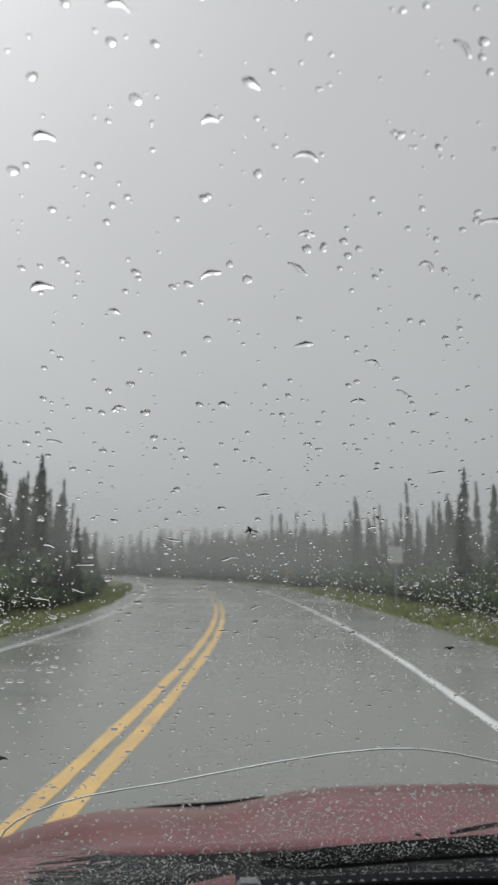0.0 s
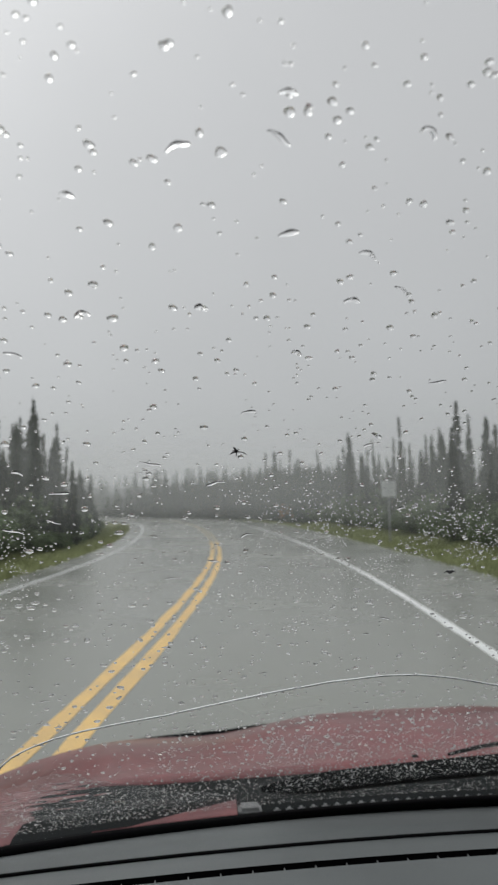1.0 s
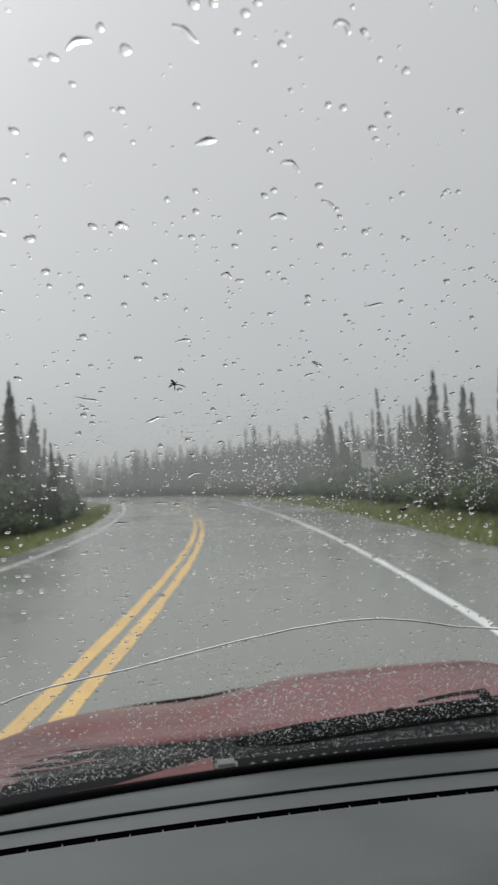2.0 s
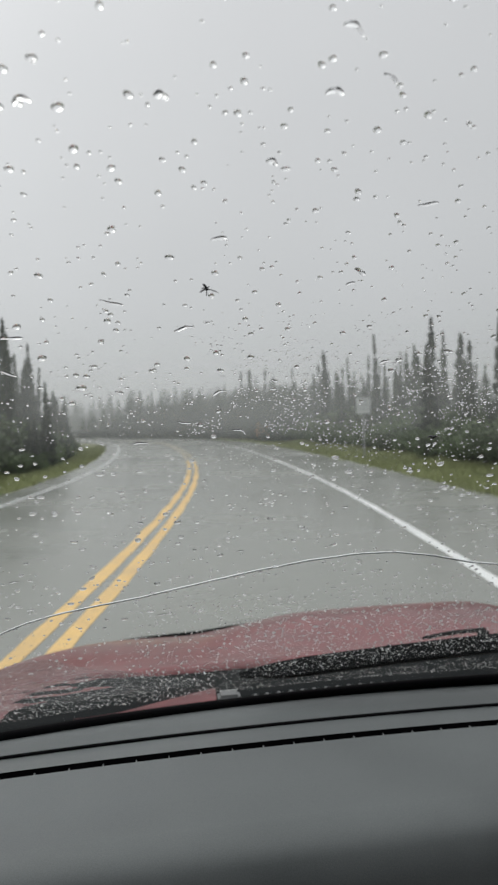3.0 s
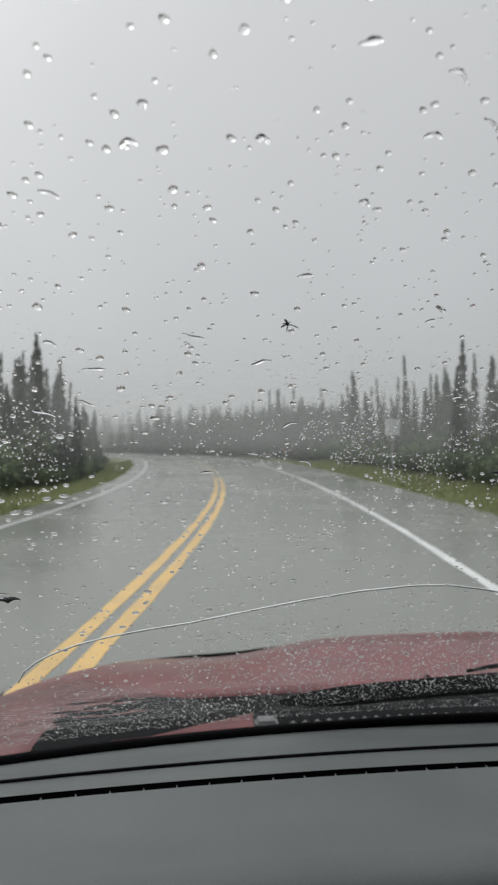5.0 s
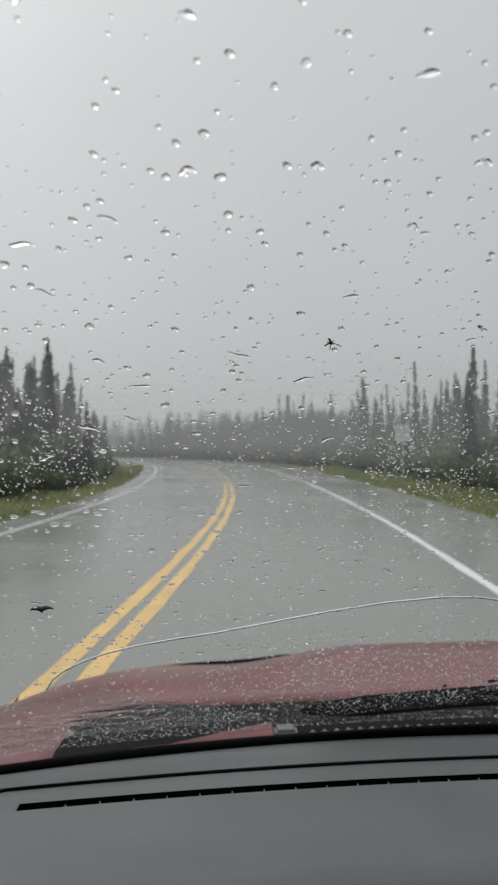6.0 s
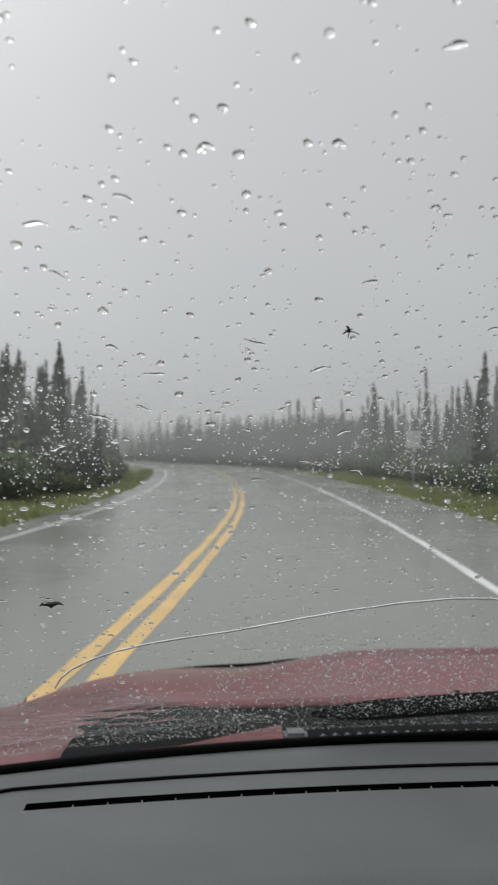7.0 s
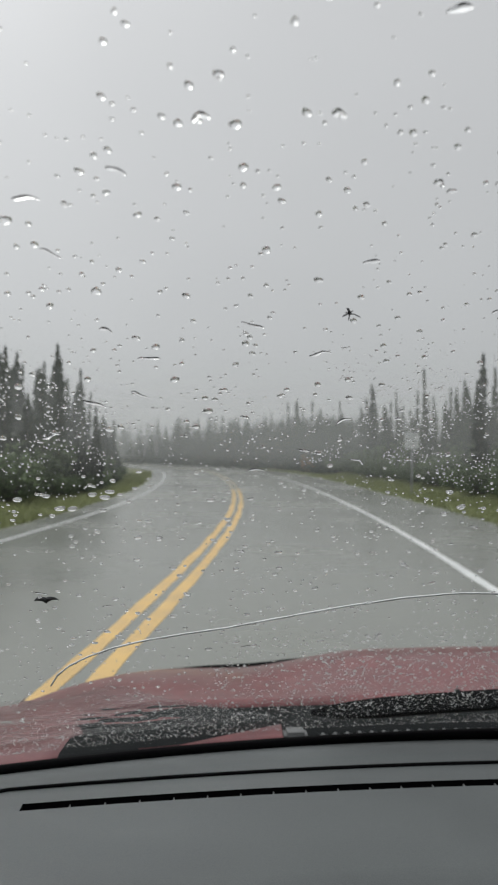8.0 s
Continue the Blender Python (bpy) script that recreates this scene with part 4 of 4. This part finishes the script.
while count < 1350:
    x, s = r.uniform(-0.24, 0.50), 0.10 + 0.95 * r.random() ** 0.6
    # the wiped fan that the driver looks through
    if x < -0.26 + 0.17 * s or x > 0.55 - 0.40 * s:
        continue
    rad = 0.0006 + 0.0011 * r.random() ** 2.4 + (0.0006 if r.random() < 0.08 else 0)
    rad *= 1.0 + 0.3 * (1 - s)
    m = on_pane(x, s, r.uniform(-0.6, 0.6), rad * r.uniform(0.95, 1.35), rad * r.uniform(0.8, 1.0), rad)
    count += 1
    if count <= 14:
        s = 0.55 + 0.48 * (count / 14)
        x = -0.14 + 0.30 * r.random()
        big = r.uniform(0.0016, 0.0023)
        m = on_pane(x, s, r.uniform(-0.5, 0.5), big * r.uniform(1.0, 1.3), big * r.uniform(0.85, 1.15), big * 0.75)
    if count <= 290:
        ob = new("raindrop", DROPS[r.randrange(8)][s < 0.62])
        ob.matrix_world = m
        tagged(ob, "clear raindrop clinging to the windscreen", "raindrop", "raindrops on the windscreen")
    else:
        v, f = (low_kinds if s < 0.58 else bead_kinds)[r.randrange(6)]
        bead_v, bead_f = beads[s < 0.62]
        base = len(bead_v)
        bead_v.extend(tuple(m @ Vector(p)) for p in v)
        bead_f.extend(tuple(i + base for i in q) for q in f)
for _ in range(420):
    x, s = r.uniform(-0.26, 0.42), r.uniform(0.28, 0.60)
    rad = 0.0010 + 0.0013 * r.random() ** 2
    m = on_pane(x, s, r.uniform(-0.4, 0.4), rad * r.uniform(1.1, 1.6), rad * r.uniform(0.8, 1.0), rad * 0.9)
    v, f = low_kinds[r.randrange(6)]
    base = len(beads[1][0])
    beads[1][0].extend(tuple(m @ Vector(p)) for p in v)
    beads[1][1].extend(tuple(i + base for i in q) for q in f)
# many small drops just above the treetops
for _ in range(330):
    x, s = r.uniform(-0.16, 0.24), r.uniform(0.64, 0.86)
    rad = 0.0005 + 0.0006 * r.random() ** 2
    m = on_pane(x, s, r.uniform(-0.5, 0.5), rad * r.uniform(1.0, 1.4), rad * r.uniform(0.85, 1.0), rad)
    v, f = bead_kinds[r.randrange(6)]
    base = len(beads[0][0])
    beads[0][0].extend(tuple(m @ Vector(p)) for p in v)
    beads[0][1].extend(tuple(i + base for i in q) for q in f)
for (bead_v, bead_f), mat, lab in zip(beads, (M_WATER, M_BEAD), ("many small clear rain beads on the windscreen", "small rain beads on the windscreen, whitened for sky glints")):
    ob = new("rain_beads", mesh_from("rain_beads", bead_v, bead_f, mat, True))
    tagged(ob, lab, "rain beads", kind="stuff")

# smeared runs of water that the wind has pushed up the glass: steep upper edge, long thin tail below
EDGE = [(1.0, 0.0), (0.93, 0.45), (0.74, 0.86), (0.42, 1.0), (-0.05, 0.80), (-0.6, 0.42), (-1.15, 0.12), (-1.5, 0.0)]


def water_run(x, s, ln, wide, lean, arch, wave, phase):
    rows, n = [], 14
    for k in range(n + 1):
        f = k / n
        along, up = ln * (f - 0.5), arch * ln * math.sin(math.pi * f) + wave * ln * math.sin(6.0 * f + phase)
        px = x + along * math.cos(lean) - up * math.sin(lean)
        ps = s + along * math.sin(lean) + up * math.cos(lean)
        u, w, nn = pane_axes(px, ps)
        side = w * math.cos(lean) - u * math.sin(lean)
        wd = wide * (0.10 + 0.90 * math.sin(math.pi * (0.04 + 0.92 * f)) ** 0.55) * (1 + 0.22 * math.sin(5 * f + 2 * phase))
        c = pane_at(px, ps, 0.0)
        rows.append([c + side * wd * p + nn * (0.36 * wd * h - 0.00005) for p, h in EDGE])
    bm = bmesh.new()
    made = sheet(bm, rows, closed=True)
    bm.faces.new(made[0][::-1])
    bm.faces.new(made[-1])
    bmesh.ops.recalc_face_normals(bm, faces=bm.faces)
    me = bpy.data.meshes.new("water_run")
    bm.to_mesh(me)
    bm.free()
    me.materials.append(M_WATER)
    me.polygons.foreach_set("use_smooth", [True] * len(me.polygons))
    return tagged(new("water_run", me), "short smeared run of rainwater on the windscreen", "water run", "water runs on the windscreen")


for i in range(50):
    s = 0.30 + 0.26 * r.random() if i % 5 == 0 else 0.60 + 0.44 * (i / 50) ** 0.9
    half = 0.15 - 0.07 * (s - 0.6) if s > 0.56 else 0.26
    x = 0.035 + half * r.uniform(-1, 1)
    slim = r.random() < 0.35
    ln = r.uniform(0.0055, 0.0105) * (1.35 if slim else 1.0)
    water_run(x, s, ln, r.uniform(0.0007, 0.0010) if slim else r.uniform(0.0009, 0.0015), r.choice((-0.55, -0.4, -0.25, 0.1, 0.35)) + r.uniform(-0.15, 0.15),
              r.uniform(0.02, 0.10) if slim else r.uniform(0.08, 0.26), r.uniform(0.03, 0.07) if slim else 0.015, r.uniform(0, 6.28))

# thin rippled film of water over the unwiped corner at the glass's foot
FX = [-0.38 + 0.60 * i / 120 for i in range(121)]
FS = [-0.01 + 0.26 * i / 70 for i in range(71)]


def film_height(x, s):
    """The film's thickness, which thins out to nothing along a ragged rim."""
    edge = 0.20 - 0.13 * smooth01((x + 0.12) / 0.22) + 0.035 * noise.noise(Vector((x * 14, 3.0, 1.0)))
    fade = smooth01((0.14 + 0.05 * noise.noise(Vector((s * 18, 8.0, 2.0))) - x) / 0.16) * smooth01((edge - s) / 0.07) * smooth01((s - 0.045) / 0.03)
    ripple = noise.noise(Vector((x * 26, s * 70, 4.0))) + 0.45 * noise.noise(Vector((x * 70, s * 150, 9.0)))
    return fade * (0.00032 + 0.00022 * ripple)


film_bm = bmesh.new()
film_rows = [[film_height(x, s) for x in FX] for s in FS]
top_face = [[film_bm.verts.new(pane_at(x, s, 0.00004 + max(0.0, h))) for x, h in zip(FX, hs)] for s, hs in zip(FS, film_rows)]
low_face = [[film_bm.verts.new(pane_at(x, s, 0.00003)) for x in FX] for s in FS]
for j in range(len(FS) - 1):
    for i in range(len(FX) - 1):
        if max(film_rows[j][i], film_rows[j][i + 1], film_rows[j + 1][i], film_rows[j + 1][i + 1]) > 0.000002:
            film_bm.faces.new((top_face[j][i], top_face[j + 1][i], top_face[j + 1][i + 1], top_face[j][i + 1]))
            film_bm.faces.new((low_face[j][i], low_face[j][i + 1], low_face[j + 1][i + 1], low_face[j + 1][i]))
bmesh.ops.delete(film_bm, geom=[v for v in film_bm.verts if not v.link_faces], context="VERTS")
bm = film_bm
me = bpy.data.meshes.new("water_film")
bm.to_mesh(me)
bm.free()
me.materials.append(M_FILM)
me.polygons.foreach_set("use_smooth", [True] * len(me.polygons))
film = tagged(new("water_film", me), "thin rippled film of rainwater at the windscreen's foot", "water film", kind="stuff")
film.visible_shadow = False

# fine spray: clustered over the middle and lower glass, dense above the cowl
fv, ff = [], []
small = [bead_mesh(600 + k, 3, 8, 0.75, 0.06, 0.15) for k in range(4)]
round_specks = [bead_mesh(620 + k, 3, 8, 0.7, 0.05, -0.25) for k in range(4)]


def speck(x, s, rad, shapes=small):
    v, f = shapes[r.randrange(4)]
    m = on_pane(x, s, r.uniform(-0.4, 0.4), rad * r.uniform(0.9, 1.3), rad, rad)
    base = len(fv)
    fv.extend(tuple(m @ Vector(p)) for p in v)
    ff.extend(tuple(i + base for i in q) for q in f)


for _ in range(520):
    x, s = r.uniform(-0.30, 0.60), r.uniform(0.28, 1.03)
    speck(x, s, r.uniform(0.0005, 0.001))
# dense fine beads left where the blades lift off, before both forest edges, with clean round gaps
gaps = [(r.uniform(0.05, 0.26), r.uniform(0.60, 0.72), r.uniform(0.006, 0.014)) for _ in range(12)]
for x0, x1, n in ((0.05, 0.30, 3400), (-0.24, -0.07, 1700), (-0.07, 0.05, 220)):
    for _ in range(n):
        x, s = r.uniform(x0, x1), r.gauss(0.652, 0.042)
        clump = noise.noise(Vector((x * 38, s * 38, 2.0)))
        if clump < -0.12 or any((x - gx_) ** 2 + (s - gs_) ** 2 < gr_ * gr_ for gx_, gs_, gr_ in gaps):
            continue
        speck(x, s, 0.00036 + 0.0004 * r.random() ** 2, r.choice((small, round_specks)))
# coarser beads over the foot of the glass, thickest above the cowl
for _ in range(8000):
    x, s = r.uniform(-0.32, 0.62), 0.27 * r.random() ** 1.35
    if s > 0.13 and x < 0.12 and r.random() < 0.6:
        continue
    speck(x, s, 0.00042 + 0.0009 * r.random() ** 3, round_specks)
# larger single beads over the hood and the road before it
for _ in range(1500):
    x, s = r.uniform(0.0, 0.56), 0.08 + 0.26 * r.random()
    speck(x, s, 0.0006 + 0.0009 * r.random() ** 2, round_specks)
ob = new("rain_spray", mesh_from("rain_spray", fv, ff, M_SPRAY, True))
tagged(ob, "fine beads of spray scattered over the windscreen", "rain spray", kind="stuff")
